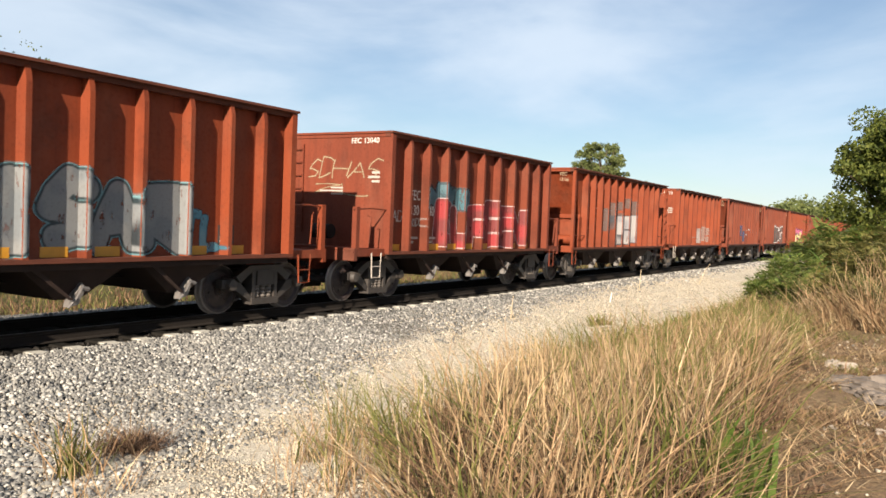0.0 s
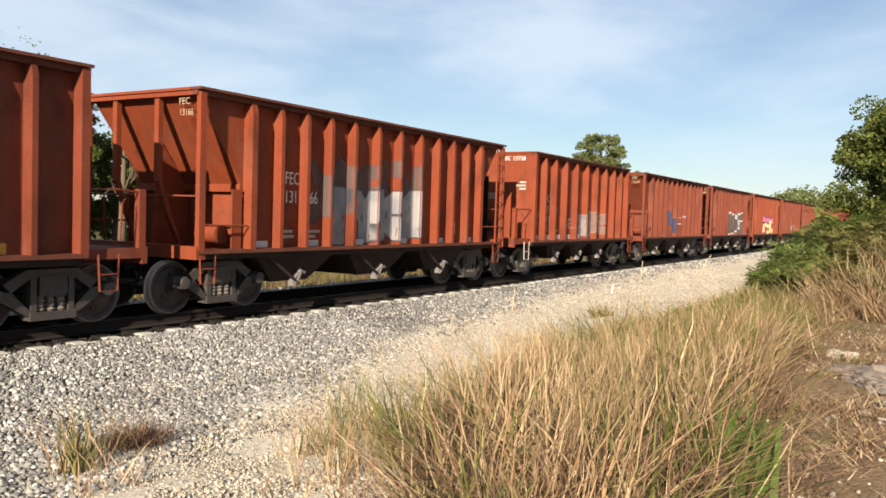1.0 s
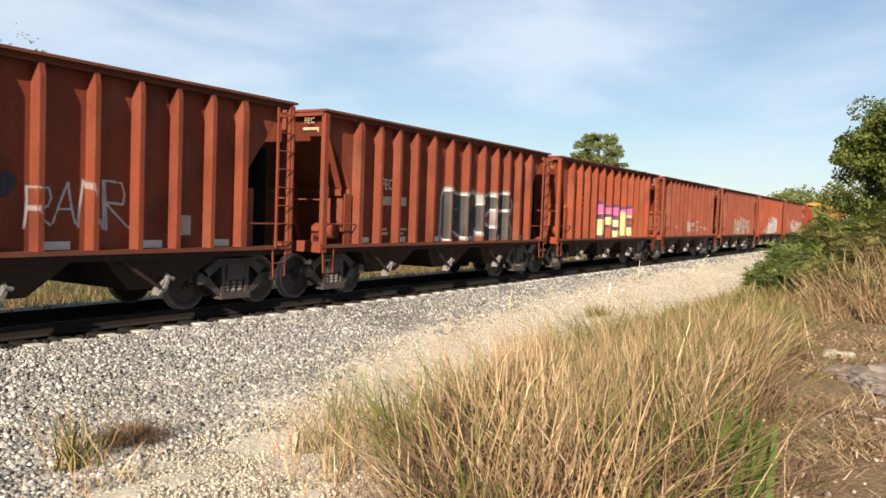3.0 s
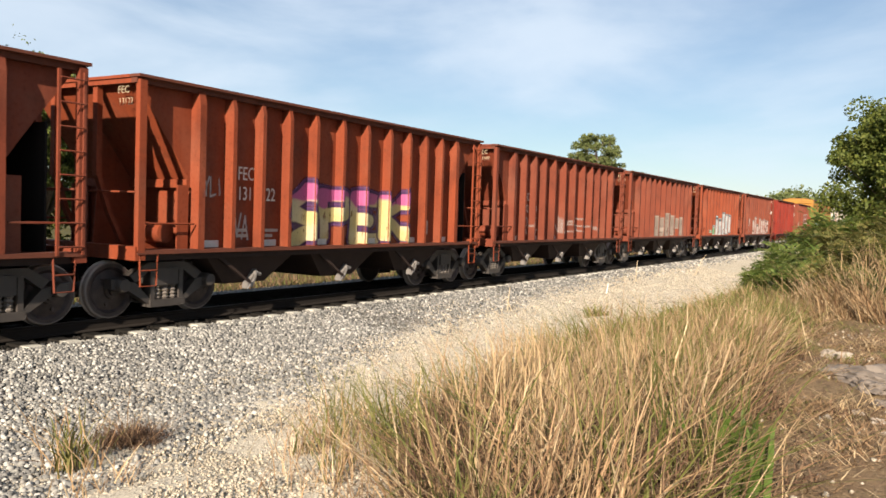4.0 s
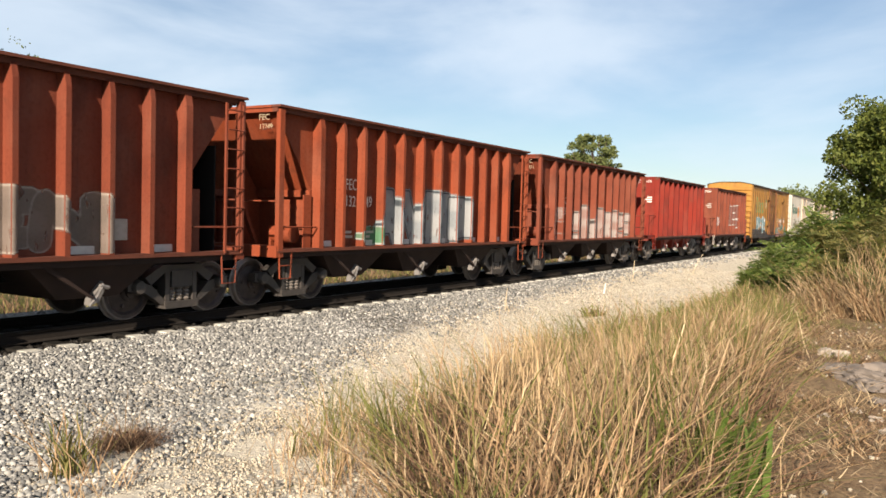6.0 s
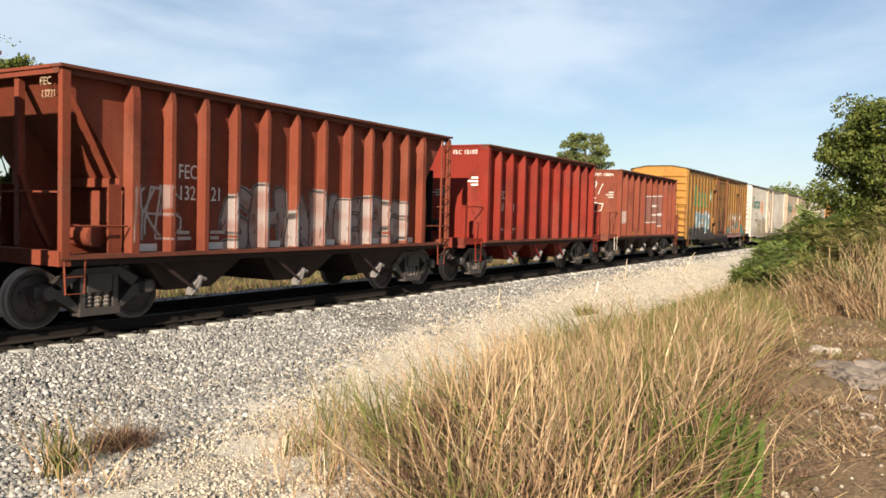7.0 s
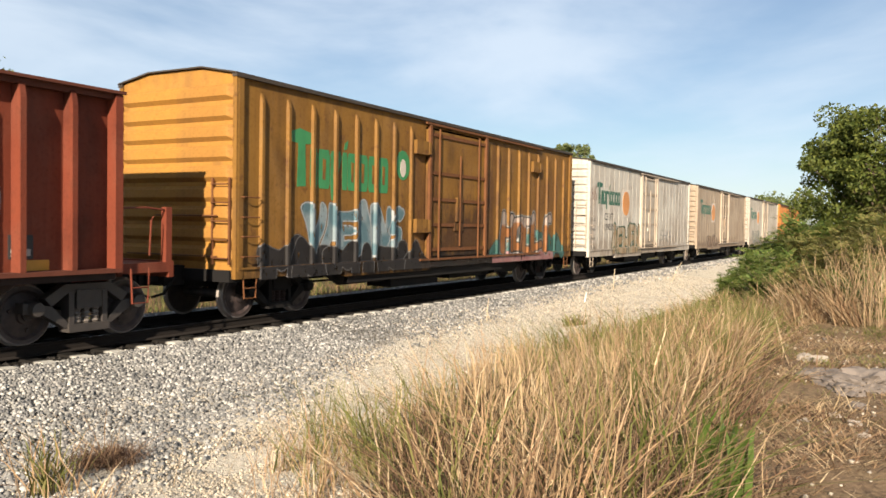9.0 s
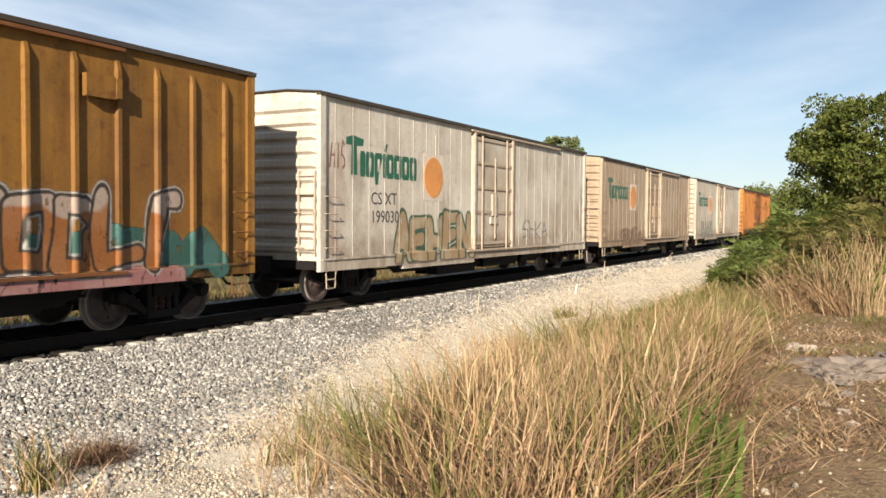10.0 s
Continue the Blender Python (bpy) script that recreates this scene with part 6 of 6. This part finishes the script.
def build_grass():
    rng = np.random.default_rng(5)
    sets = {"straw": [], "green_blade": [], "dead": [], "tan_stem": []}

    def add(kind, **k):
        sets[kind].append(blades(rng, **k))
    # tall bank of grass before the track bed, thick near the camera
    for kind, n, cl, x0, x1, hh, ww in (("straw", 4200, 120, 3.0, 11.0, 0.90, 0.0105), ("straw", 2600, 120, 3.0, 11.0, 1.0, 0.0065), ("dead", 20000, 260, 3.0, 11.0, 0.58, 0.0095), ("green_blade", 5200, 95, 2.8, 11.0, 0.92, 0.0110),
                                        ("tan_stem", 3200, 90, 3.0, 11.0, 0.62, 0.0085), ("straw", 4200, 170, 10.5, 18.0, 0.72, 0.012), ("dead", 6000, 220, 10.5, 18.0, 0.45, 0.012), ("green_blade", 6500, 170, 10.5, 18.0, 0.78, 0.013),
                                        ("straw", 3200, 300, 19.0, 42.0, 0.75, 0.018), ("green_blade", 8000, 420, 19.0, 42.0, 0.80, 0.020)):
        x, y, k = clumped(rng, n, cl, in_band, x0, x1, -9 if x0 > 10 else 0.9, 7.5, 0.085 if x0 < 10 else 0.17)
        tall = (0.45 + 0.65 * rng.uniform(0, 1, cl * 6))[k] * rng.uniform(0.45, 1.15, n) * hh
        tall = tall * np.clip(0.66 + (left_edge(x) - y) * 0.5, 0.5, 1.08) * np.clip(1.12 - 0.045 * (x - 4.0), 0.72, 1.0)
        add(kind, px=x, py=y, height=tall, width=ww * rng.uniform(0.6, 1.3, n), lean=np.where(rng.uniform(0, 1, n) < 0.32, rng.uniform(0.3, 1.3, n), rng.uniform(0.0, 0.3, n)), bend=np.where(rng.uniform(0, 1, n) < 0.15, rng.uniform(0.7, 1.5, n), rng.gamma(1.4, 0.18, n)))
    # green fans at the open end of the bank, bunches of upright tan stems behind
    for i in range(30):
        cx = rng.uniform(4.1, 9.5)
        cy = min(0.70 * cx, 3.4) - rng.gamma(1.3, 0.32)
        n = int(rng.integers(22, 56))
        add("green_blade", px=cx + rng.normal(0, 0.05, n), py=cy + rng.normal(0, 0.05, n), height=rng.uniform(0.35, 0.86, n), width=rng.uniform(0.008, 0.013, n), lean=rng.uniform(0.05, 0.5, n), bend=rng.gamma(1.5, 0.22, n))
    for i in range(70):
        cx = rng.uniform(4.6, 10.0)
        cy = rng.uniform(1.25 + 0.07 * (cx - 5), min(0.55 * cx, 2.9))
        n = int(rng.integers(50, 120))
        add("tan_stem", px=cx + rng.normal(0, 0.07, n), py=cy + rng.normal(0, 0.07, n), height=rng.uniform(0.4, 1.06, n) * rng.uniform(0.7, 1.0) * (1.0 if cx < 7 else 0.8), width=rng.uniform(0.008, 0.015, n), lean=rng.uniform(0.0, 0.22, n), bend=np.where(rng.uniform(0, 1, n) < 0.12, 1.0, rng.gamma(1.3, 0.08, n)))
    # single tall stalks that stand above the rest
    n = 260
    x = rng.uniform(4.2, 10.5, n)
    y = np.minimum(0.64 * x, 3.1) - rng.gamma(1.2, 0.5, n)
    ok = y > right_edge(x)
    x, y = x[ok], y[ok]
    add("straw", px=x, py=y, height=rng.uniform(0.7, 1.12, len(x)) * np.clip(1.2 - 0.05 * x, 0.7, 1.0), width=rng.uniform(0.007, 0.012, len(x)), lean=rng.gamma(1.2, 0.16, len(x)), bend=rng.gamma(1.2, 0.2, len(x)))
    # tall pale reeds by the shrubs
    for cx, cy, n, hh in ((16.4, 0.2, 170, 1.6), (16.6, -0.8, 260, 1.8), (17.2, 0.9, 240, 1.5), (18.4, -0.6, 300, 1.9), (17.0, 2.2, 160, 1.0), (17.8, 1.7, 220, 1.4), (20.0, 0.1, 260, 1.7), (19.0, -2.0, 300, 1.9), (19.5, -3.4, 300, 1.7)):
        n = n // 6
        x, y = cx + rng.normal(0, 0.28, n), cy + rng.normal(0, 0.28, n)
        add("straw", px=x, py=y, height=hh * rng.uniform(0.5, 1.1, n), width=0.012 * rng.uniform(0.7, 1.4, n), lean=rng.uniform(0.05, 0.8, n), bend=rng.gamma(1.5, 0.25, n))
    # bundles of pale stems that lean over one another before the shrubs
    for cx, cy, n, hh, way in ((16.6, 1.35, 80, 1.0, 2.3), (16.2, 1.75, 60, 0.8, 2.6), (17.0, 0.95, 50, 1.15, 2.0), (15.6, 1.5, 45, 0.6, 2.6)):
        add("tan_stem", px=cx + rng.normal(0, 0.22, n), py=cy + rng.normal(0, 0.16, n), height=hh * rng.uniform(0.5, 1.1, n), width=0.010 * rng.uniform(0.7, 1.4, n), lean=rng.uniform(0.2, 1.1, n), bend=rng.gamma(1.3, 0.15, n), heading=way)
    for cx, cy, n, hh, way in ((15.9, 1.35, 90, 0.85, 2.4), (15.4, 1.7, 70, 0.6, 2.7), (16.3, 1.0, 80, 1.0, 2.2), (15.7, 0.7, 70, 0.9, 2.0), (16.4, 2.0, 60, 0.6, 2.6)):
        add("straw", px=cx + rng.normal(0, 0.2, n), py=cy + rng.normal(0, 0.15, n), height=hh * rng.uniform(0.4, 1.1, n), width=0.016 * rng.uniform(0.7, 1.4, n), lean=rng.uniform(0.2, 1.3, n), bend=rng.gamma(1.3, 0.15, n), heading=way)
    for cx, cy, n, hh in ((16.2, 0.75, 50, 1.7), (16.0, 0.45, 60, 1.8), (15.4, 0.2, 60, 1.7), (17.3, 1.2, 30, 1.5)):
        add("tan_stem", px=cx + rng.normal(0, 0.14, n), py=cy + rng.normal(0, 0.12, n), height=hh * rng.uniform(0.5, 1.05, n), width=0.010 * rng.uniform(0.7, 1.4, n), lean=rng.uniform(0.0, 0.4, n), bend=rng.gamma(1.3, 0.12, n))
    # loose straw lying on the worn ground
    n = 9000
    x, y = rng.uniform(4.3, 17.0, n), rng.uniform(-3.0, 2.0, n)
    ok = y < right_edge(x) + 0.2
    x, y = x[ok], y[ok]
    for kind, pick in (("straw", slice(0, None, 2)), ("tan_stem", slice(1, None, 2))):
        a, b = x[pick], y[pick]
        add(kind, px=a, py=b, height=rng.uniform(0.012, 0.05, len(a)), width=rng.uniform(0.004, 0.009, len(a)), lean=rng.uniform(3.0, 9.0, len(a)), bend=rng.uniform(0, 0.3, len(a)))
    # loose tufts out on the gravel, at the open end of the bank
    for i in range(16):
        cx = rng.uniform(4.0, 6.6)
        cy = cx * rng.uniform(0.70, 0.84)
        n = int(rng.integers(10, 22))
        add(("green_blade", "straw", "green_blade")[i % 3], px=cx + rng.normal(0, 0.06, n), py=cy + rng.normal(0, 0.06, n), height=rng.uniform(0.25, 0.70, n), width=rng.uniform(0.005, 0.010, n), lean=rng.uniform(0.05, 0.6, n), bend=rng.gamma(1.4, 0.16, n))
    # short stubble and thatch on the worn ground
    n = 85000
    x, y = rng.uniform(4.0, 19.0, n), rng.uniform(-3.5, 2.2, n)
    ok = (y < right_edge(x) + 0.3) & (np.sin(x * 1.9 + 0.6) + np.sin(y * 3.1 + x) + rng.normal(0, 0.6, n) > -0.3)
    x, y = x[ok], y[ok]
    for kind, pick in (("straw", slice(0, None, 3)), ("dead", slice(1, None, 3))):
        a, b = x[pick], y[pick]
        add(kind, px=a, py=b, height=rng.uniform(0.02, 0.10, len(a)), width=rng.uniform(0.005, 0.011, len(a)), lean=rng.uniform(0.4, 2.2, len(a)), bend=rng.uniform(0, 0.6, len(a)))
    x, y, k = clumped(rng, 3500, 40, lambda a, b: b < right_edge(a) + 0.2, 4.5, 16.0, -2.5, 2.2, 0.22)
    add("green_blade", px=x, py=y, height=rng.uniform(0.04, 0.14, 3500), width=rng.uniform(0.005, 0.010, 3500), lean=rng.uniform(0.2, 1.4, 3500), bend=rng.uniform(0, 0.6, 3500))
    # hummocks of matted straw on the worn ground
    for i in range(24):
        cx = rng.uniform(5.0, 16.5)
        cy = right_edge(np.array([cx]))[0] - rng.gamma(1.2, 0.75)
        n = int(rng.integers(60, 140))
        add(("straw", "dead", "tan_stem")[i % 3], px=cx + rng.normal(0, 0.16, n), py=cy + rng.normal(0, 0.13, n), height=rng.uniform(0.05, 0.24, n), width=rng.uniform(0.006, 0.013, n), lean=rng.uniform(0.3, 2.0, n), bend=rng.uniform(0, 1.0, n))
    # thin scattered stems out on the pale gravel
    n = 900
    x = rng.uniform(3.2, 13.0, n)
    y = np.minimum(0.70 * x, 3.2) + rng.gamma(1.3, 0.35, n)
    add("straw", px=x, py=y, height=rng.uniform(0.15, 0.55, n), width=rng.uniform(0.004, 0.007, n), lean=rng.uniform(0.0, 0.5, n), bend=rng.gamma(1.5, 0.2, n))
    # field grass behind the track
    n = 16000
    x, y = rng.uniform(2, 60, n), 16.0 + rng.gamma(1.4, 1.6, n)
    add("green_blade", px=x[: n // 2], py=y[: n // 2], height=rng.uniform(0.12, 0.32, n // 2), width=rng.uniform(0.015, 0.03, n // 2), lean=rng.uniform(0, 0.6, n // 2), bend=rng.uniform(0, 0.5, n // 2))
    add("dead", px=x[n // 2:], py=y[n // 2:], height=rng.uniform(0.12, 0.42, n - n // 2), width=rng.uniform(0.015, 0.03, n - n // 2), lean=rng.uniform(0, 0.6, n - n // 2), bend=rng.uniform(0, 0.5, n - n // 2))
    for kind, name, label in (("straw", "dry_grass", "tall dry straw-coloured grass on the bank"), ("green_blade", "green_grass", "green grass blades among the dry grass"), ("dead", "withered_grass", "brown withered grass low in the bank"), ("tan_stem", "grass_stems", "upright tan grass stems standing in the bank")):
        vs, fs, at = [], [], 0
        for v, f in sets[kind]:
            vs.append(v)
            fs.append(f + at)
            at += len(v)
        tagged(new(name, quick_mesh(name, np.concatenate(vs), np.concatenate(fs), M[kind])), label, "grass", kind="stuff")


build_grass()


def tuft(name, x, y, label, recipe, seed, category="grass tuft"):
    """One plant of its own: a handful of blades in each colour."""
    rng = np.random.default_rng(seed)
    thing = tagged(new(name), label, category)
    z = float(ground_z(x, y)) if y < 6.4 else max(float(ground_z(x, y)), float(bed_z(y)))
    thing.matrix_basis = pose(x, y, z)
    for mat_name, n, spread, tall, wide, lean, bend in recipe:
        px, py = rng.normal(0, spread, n), rng.normal(0, spread, n)
        v, f = blades(rng, px, py, tall * rng.uniform(0.5, 1.1, n), wide * rng.uniform(0.7, 1.3, n), rng.uniform(0, lean, n), rng.gamma(1.5, bend / 1.5, n), pz=np.full(n, -0.02))
        ob = new({"straw": "dry_foliage", "green_blade": "green_foliage", "dead": "withered_foliage", "broad_leaf": "broad_foliage"}[mat_name], quick_mesh("blades", v, f, M[mat_name]))
        ob.parent = thing
        ob["kind"] = "stuff"
    return thing


# ---- loose stone ----
ICO = np.array([(-0.526, 0, 0.851), (0.526, 0, 0.851), (-0.526, 0, -0.851), (0.526, 0, -0.851), (0, 0.851, 0.526), (0, 0.851, -0.526), (0, -0.851, 0.526),
                (0, -0.851, -0.526), (0.851, 0.526, 0), (-0.851, 0.526, 0), (0.851, -0.526, 0), (-0.851, -0.526, 0)])
ICO_F = np.array([(1, 4, 0), (4, 9, 0), (4, 5, 9), (8, 5, 4), (1, 8, 4), (1, 10, 8), (10, 3, 8), (8, 3, 5), (3, 2, 5), (3, 7, 2), (3, 10, 7), (10, 6, 7), (6, 11, 7),
                  (6, 0, 11), (6, 1, 0), (10, 1, 6), (11, 0, 9), (2, 11, 9), (5, 2, 9), (11, 2, 7)])


OCT = np.array([(1, 0, 0), (-1, 0, 0), (0, 1, 0), (0, -1, 0), (0, 0, 1), (0, 0, -1)], float)
OCT_F = np.array([(0, 2, 4), (2, 1, 4), (1, 3, 4), (3, 0, 4), (2, 0, 5), (1, 2, 5), (3, 1, 5), (0, 3, 5)])


def chips(rng, x, y, z, size, small=False):
    """Angular stones lying at the given places; small ones have fewer faces."""
    n = len(x)
    form, faces = (OCT, OCT_F) if small else (ICO, ICO_F)
    k = len(form)
    q = rng.normal(size=(n, 4))
    q /= np.linalg.norm(q, axis=1, keepdims=True)
    w, a, b, c = q.T
    R = np.stack([np.stack([1 - 2 * (b * b + c * c), 2 * (a * b - c * w), 2 * (a * c + b * w)], 1), np.stack([2 * (a * b + c * w), 1 - 2 * (a * a + c * c), 2 * (b * c - a * w)], 1),
                  np.stack([2 * (a * c - b * w), 2 * (b * c + a * w), 1 - 2 * (a * a + b * b)], 1)], 1)
    v = form[None] * rng.uniform(0.72, 1.22, (n, k, 1)) * (size[:, None] * rng.uniform(0.6, 1.25, (n, 3)))[:, None, :]
    v = np.einsum("nij,nkj->nki", R, v) + np.stack([x, y, z], 1)[:, None, :]
    f = faces[None] + np.arange(n)[:, None, None] * k
    return v.reshape(-1, 3), f.reshape(-1, 3)


def lie(x, y):
    return np.maximum(ground_z(x, y), bed_z(y))


def build_stones():
    rng = np.random.default_rng(8)
    vs, fs, at = [], [], 0
    for n, x0, x1, y0, y1, size in ((36000, 2.5, 12.5, 5.0, 10.85, 0.026), (20000, 12.5, 26.0, 5.9, 10.85, 0.034), (9000, 26.0, 62.0, 6.6, 10.85, 0.062), (2500, 4.0, 40.0, 13.4, 16.0, 0.04)):
        x, y = rng.uniform(x0, x1, n), rng.uniform(y0, y1, n)
        keep = y > np.interp(x, [2.5, 4.4, 11.9, 26, 60], [4.8, 5.7, 8.5, 9.7, 10.1]) + rng.normal(0, 0.45, n)
        x, y = x[keep], y[keep]
        s = size * rng.uniform(0.55, 1.35, len(x))
        # none on the ties' tops or against the rails
        on_tie = (np.abs(y - TRACK_Y) < np.where(rng.uniform(0, 1, len(x)) < 0.4, 1.0, 1.3)) & (np.abs((x + 3 + 0.305) % 0.61 - 0.305) < 0.16)
        near_rail = np.abs(np.abs(y - TRACK_Y) - 0.7535) < 0.13
        ok = ~on_tie & ~near_rail
        x, y, s = x[ok], y[ok], s[ok]
        v, f = chips(rng, x, y, lie(x, y) + s * rng.uniform(-0.1, 0.55, len(x)), s, x0 > 12)
        vs.append(v), fs.append(f + at)
        at += len(v)
    tagged(new("ballast_stones", quick_mesh("ballast_stones", np.concatenate(vs), np.concatenate(fs), M["stone"])), "grey angular crushed stones on the track bed", "gravel", kind="stuff")
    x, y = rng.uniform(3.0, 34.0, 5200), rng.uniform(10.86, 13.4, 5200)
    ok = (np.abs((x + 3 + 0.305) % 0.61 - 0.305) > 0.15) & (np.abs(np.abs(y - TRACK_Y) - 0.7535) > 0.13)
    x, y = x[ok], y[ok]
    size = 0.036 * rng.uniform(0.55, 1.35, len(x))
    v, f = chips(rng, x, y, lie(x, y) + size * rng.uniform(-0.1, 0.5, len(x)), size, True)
    tagged(new("oily_shaded_stones", quick_mesh("oily_shaded_stones", v, f, M["oily_shade_stone"])), "near-black crushed stones between and beside the rails, oily and darkened for the train's shade", "gravel", kind="stuff")
    vs, fs, at = [], [], 0
    for n, x0, x1, y0, y1, size in ((48000, 3.0, 14.0, 2.2, 8.6, 0.0145), (16000, 14.0, 40.0, 3.8, 10.0, 0.024), (500, 4.5, 15.0, -2.0, 2.0, 0.018)):
        x, y = rng.uniform(x0, x1, n), rng.uniform(y0, y1, n)
        s = size * rng.uniform(0.5, 1.5, n)
        v, f = chips(rng, x, y, lie(x, y) + s * rng.uniform(-0.1, 0.5, n), s, True)
        vs.append(v), fs.append(f + at)
        at += len(v)
    tagged(new("pale_gravel", quick_mesh("pale_gravel", np.concatenate(vs), np.concatenate(fs), M["pale_stone"])), "pale cream limestone gravel at the foot of the bed", "gravel", kind="stuff")


build_stones()


def rock(x, y, size, seed, material, label):
    rng = np.random.default_rng(seed)
    bm = bmesh.new()
    bmesh.ops.create_icosphere(bm, subdivisions=4, radius=1.0)
    off = Vector(rng.uniform(-20, 20, 3))
    for v in bm.verts:
        k = 1 + 0.45 * noise.noise(v.co * 1.3 + off) + 0.26 * noise.noise(v.co * 3.7 + off) + 0.12 * noise.noise(v.co * 9.0 + off)
        v.co = Vector((v.co.x * size[0], v.co.y * size[1], v.co.z * size[2])) * k
    me = bpy.data.meshes.new("rock")
    bm.to_mesh(me)
    bm.free()
    me.materials.append(material)
    ob = tagged(new("rock", me), label, "rock", "rocks on the worn ground")
    ob.matrix_basis = pose(x, y, float(ground_z(x, y)) + size[2] * 0.25, 0, 0, float(rng.uniform(0, 180)))
    return ob


for i, (rx, ry, a, b, c, pale) in enumerate(((11.25, 1.0, 0.13, 0.09, 0.06, True), (11.1, 0.82, 0.10, 0.08, 0.06, True), (9.75, 0.62, 0.34, 0.24, 0.12, False), (9.85, 0.20, 0.42, 0.28, 0.15, False), (9.25, 0.42, 0.22, 0.16, 0.08, False),
                                             (8.26, 0.47, 0.05, 0.04, 0.03, True), (7.88, 0.69, 0.045, 0.035, 0.028, True), (8.0, 0.30, 0.06, 0.05, 0.03, True), (7.4, 0.2, 0.05, 0.04, 0.03, True), (8.6, 0.30, 0.09, 0.07, 0.04, False), (10.4, -0.35, 0.40, 0.3, 0.14, False))):
    rock(rx, ry, (a, b, c), 100 + i, M["pale_rock" if pale else "rock"], "small pale limestone rock on dry ground" if pale else "weathered grey limestone slab half sunk in dry ground")


# ---- single plants and stakes ----
tuft("grass_tuft", 4.10, 5.95, "mixed green and dry grass tuft growing from the gravel", [("green_blade", 46, 0.08, 0.62, 0.017, 0.45, 0.30), ("straw", 46, 0.10, 0.66, 0.010, 0.6, 0.35)], 61)
tuft("weed_clump", 4.85, 6.22, "brown withered weed clump lying on the gravel", [("dead", 900, 0.15, 0.24, 0.006, 1.2, 0.5), ("straw", 14, 0.1, 0.55, 0.012, 1.2, 0.2)], 62, "weeds")
tuft("grass_tuft", 5.0, 4.25, "thin dry grass tuft growing from the gravel", [("straw", 50, 0.10, 0.55, 0.007, 0.4, 0.4), ("green_blade", 14, 0.08, 0.46, 0.009, 0.4, 0.3)], 63)
tuft("grass_tuft", 3.72, 5.15, "thin dry grass tuft growing from the gravel", [("straw", 40, 0.16, 0.42, 0.008, 0.8, 0.5)], 67)
tuft("broad_grass", 4.95, 1.02, "bright green broad-bladed grass plant", [("broad_leaf", 34, 0.11, 0.60, 0.056, 0.5, 0.28)], 64)
tuft("broad_grass", 4.85, 0.76, "bright green broad-bladed grass plant", [("broad_leaf", 8, 0.04, 0.70, 0.052, 0.15, 0.12)], 65)
tuft("fan_palm", 17.2, 0.3, "green fan-leaved palmetto among dry grass", [("broad_leaf", 70, 0.10, 1.25, 0.06, 0.7, 0.4)], 68, "palmetto")
tuft("fan_palm", 19.6, 1.2, "green fan-leaved palmetto among dry grass", [("broad_leaf", 70, 0.12, 1.35, 0.06, 0.7, 0.4)], 69, "palmetto")
tuft("grass_tuft", 17.5, 6.4, "small green weed growing from the gravel", [("green_blade", 60, 0.12, 0.32, 0.03, 0.8, 0.4), ("dead", 40, 0.12, 0.3, 0.02, 0.9, 0.3)], 66)


def stalk(name, points, r, material, label, category):
    bm = bmesh.new()
    tube(bm, points, [r, r * 0.9, r * 0.75, r * 0.5][: len(points)], 6)
    me = bpy.data.meshes.new(name)
    bm.to_mesh(me)
    bm.free()
    me.materials.append(material)
    x, y, z = points[0]
    ob = tagged(new(name, me), label, category)
    return ob


def ground_at(x, y):
    return float(lie(np.array([x]), np.array([y]))[0]) - 0.05


for name, x, y, tall, dx, dy, r, mat_name, label in (
        ("dry_stalk", 17.4, 8.6, 0.60, 0.03, -0.03, 0.015, "stalk", "bleached dry stalk standing in the ballast"),
        ("dry_stalk", 17.45, 8.5, 0.42, -0.25, 0.10, 0.010, "stalk", "bleached dry stalk standing in the ballast"),
        ("marker_stake", 23.8, 8.4, 0.36, 0.02, -0.04, 0.026, "stake", "short white wooden stake in the ballast"),
        ("marker_stake", 28.2, 8.9, 0.85, 0.02, -0.04, 0.020, "stalk", "thin pale stake standing beside the track"),
        ("dry_stalk", 35.1, 8.5, 0.95, 0.2, -0.4, 0.020, "stalk", "thin pale leaning stick beside the track")):
    z = ground_at(x, y)
    stalk(name, [(x, y, z), (x + dx * 0.3, y + dy * 0.3, z + tall * 0.4), (x + dx * 0.6, y + dy * 0.6, z + tall * 0.75), (x + dx, y + dy, z + tall)], r, M[mat_name], label, "stake" if name == "marker_stake" else "dry stalk")

# ---- what moves ----
# metres that the train has come on: an almost even 16.3 m/s
def travelled(t):
    return 16.386 * t - 0.01531 * t ** 2 + 0.00104 * t ** 3


TRAVEL = [(0.5 * i, travelled(0.5 * i)) for i in range(21)]


def motions():
    for car, start in CARS:
        walk(car, [(t, pose(start - s, TRACK_Y, 0)) for t, s in TRAVEL])
    for wheel, x, k in SPINNING:
        walk(wheel, [(i / FPS, pose(x, 0, WHEEL_R, 0, -math.degrees(travelled(i / FPS) / WHEEL_R) + 37.0 * k, 0)) for i in range(10 * FPS + 1)])


motions()
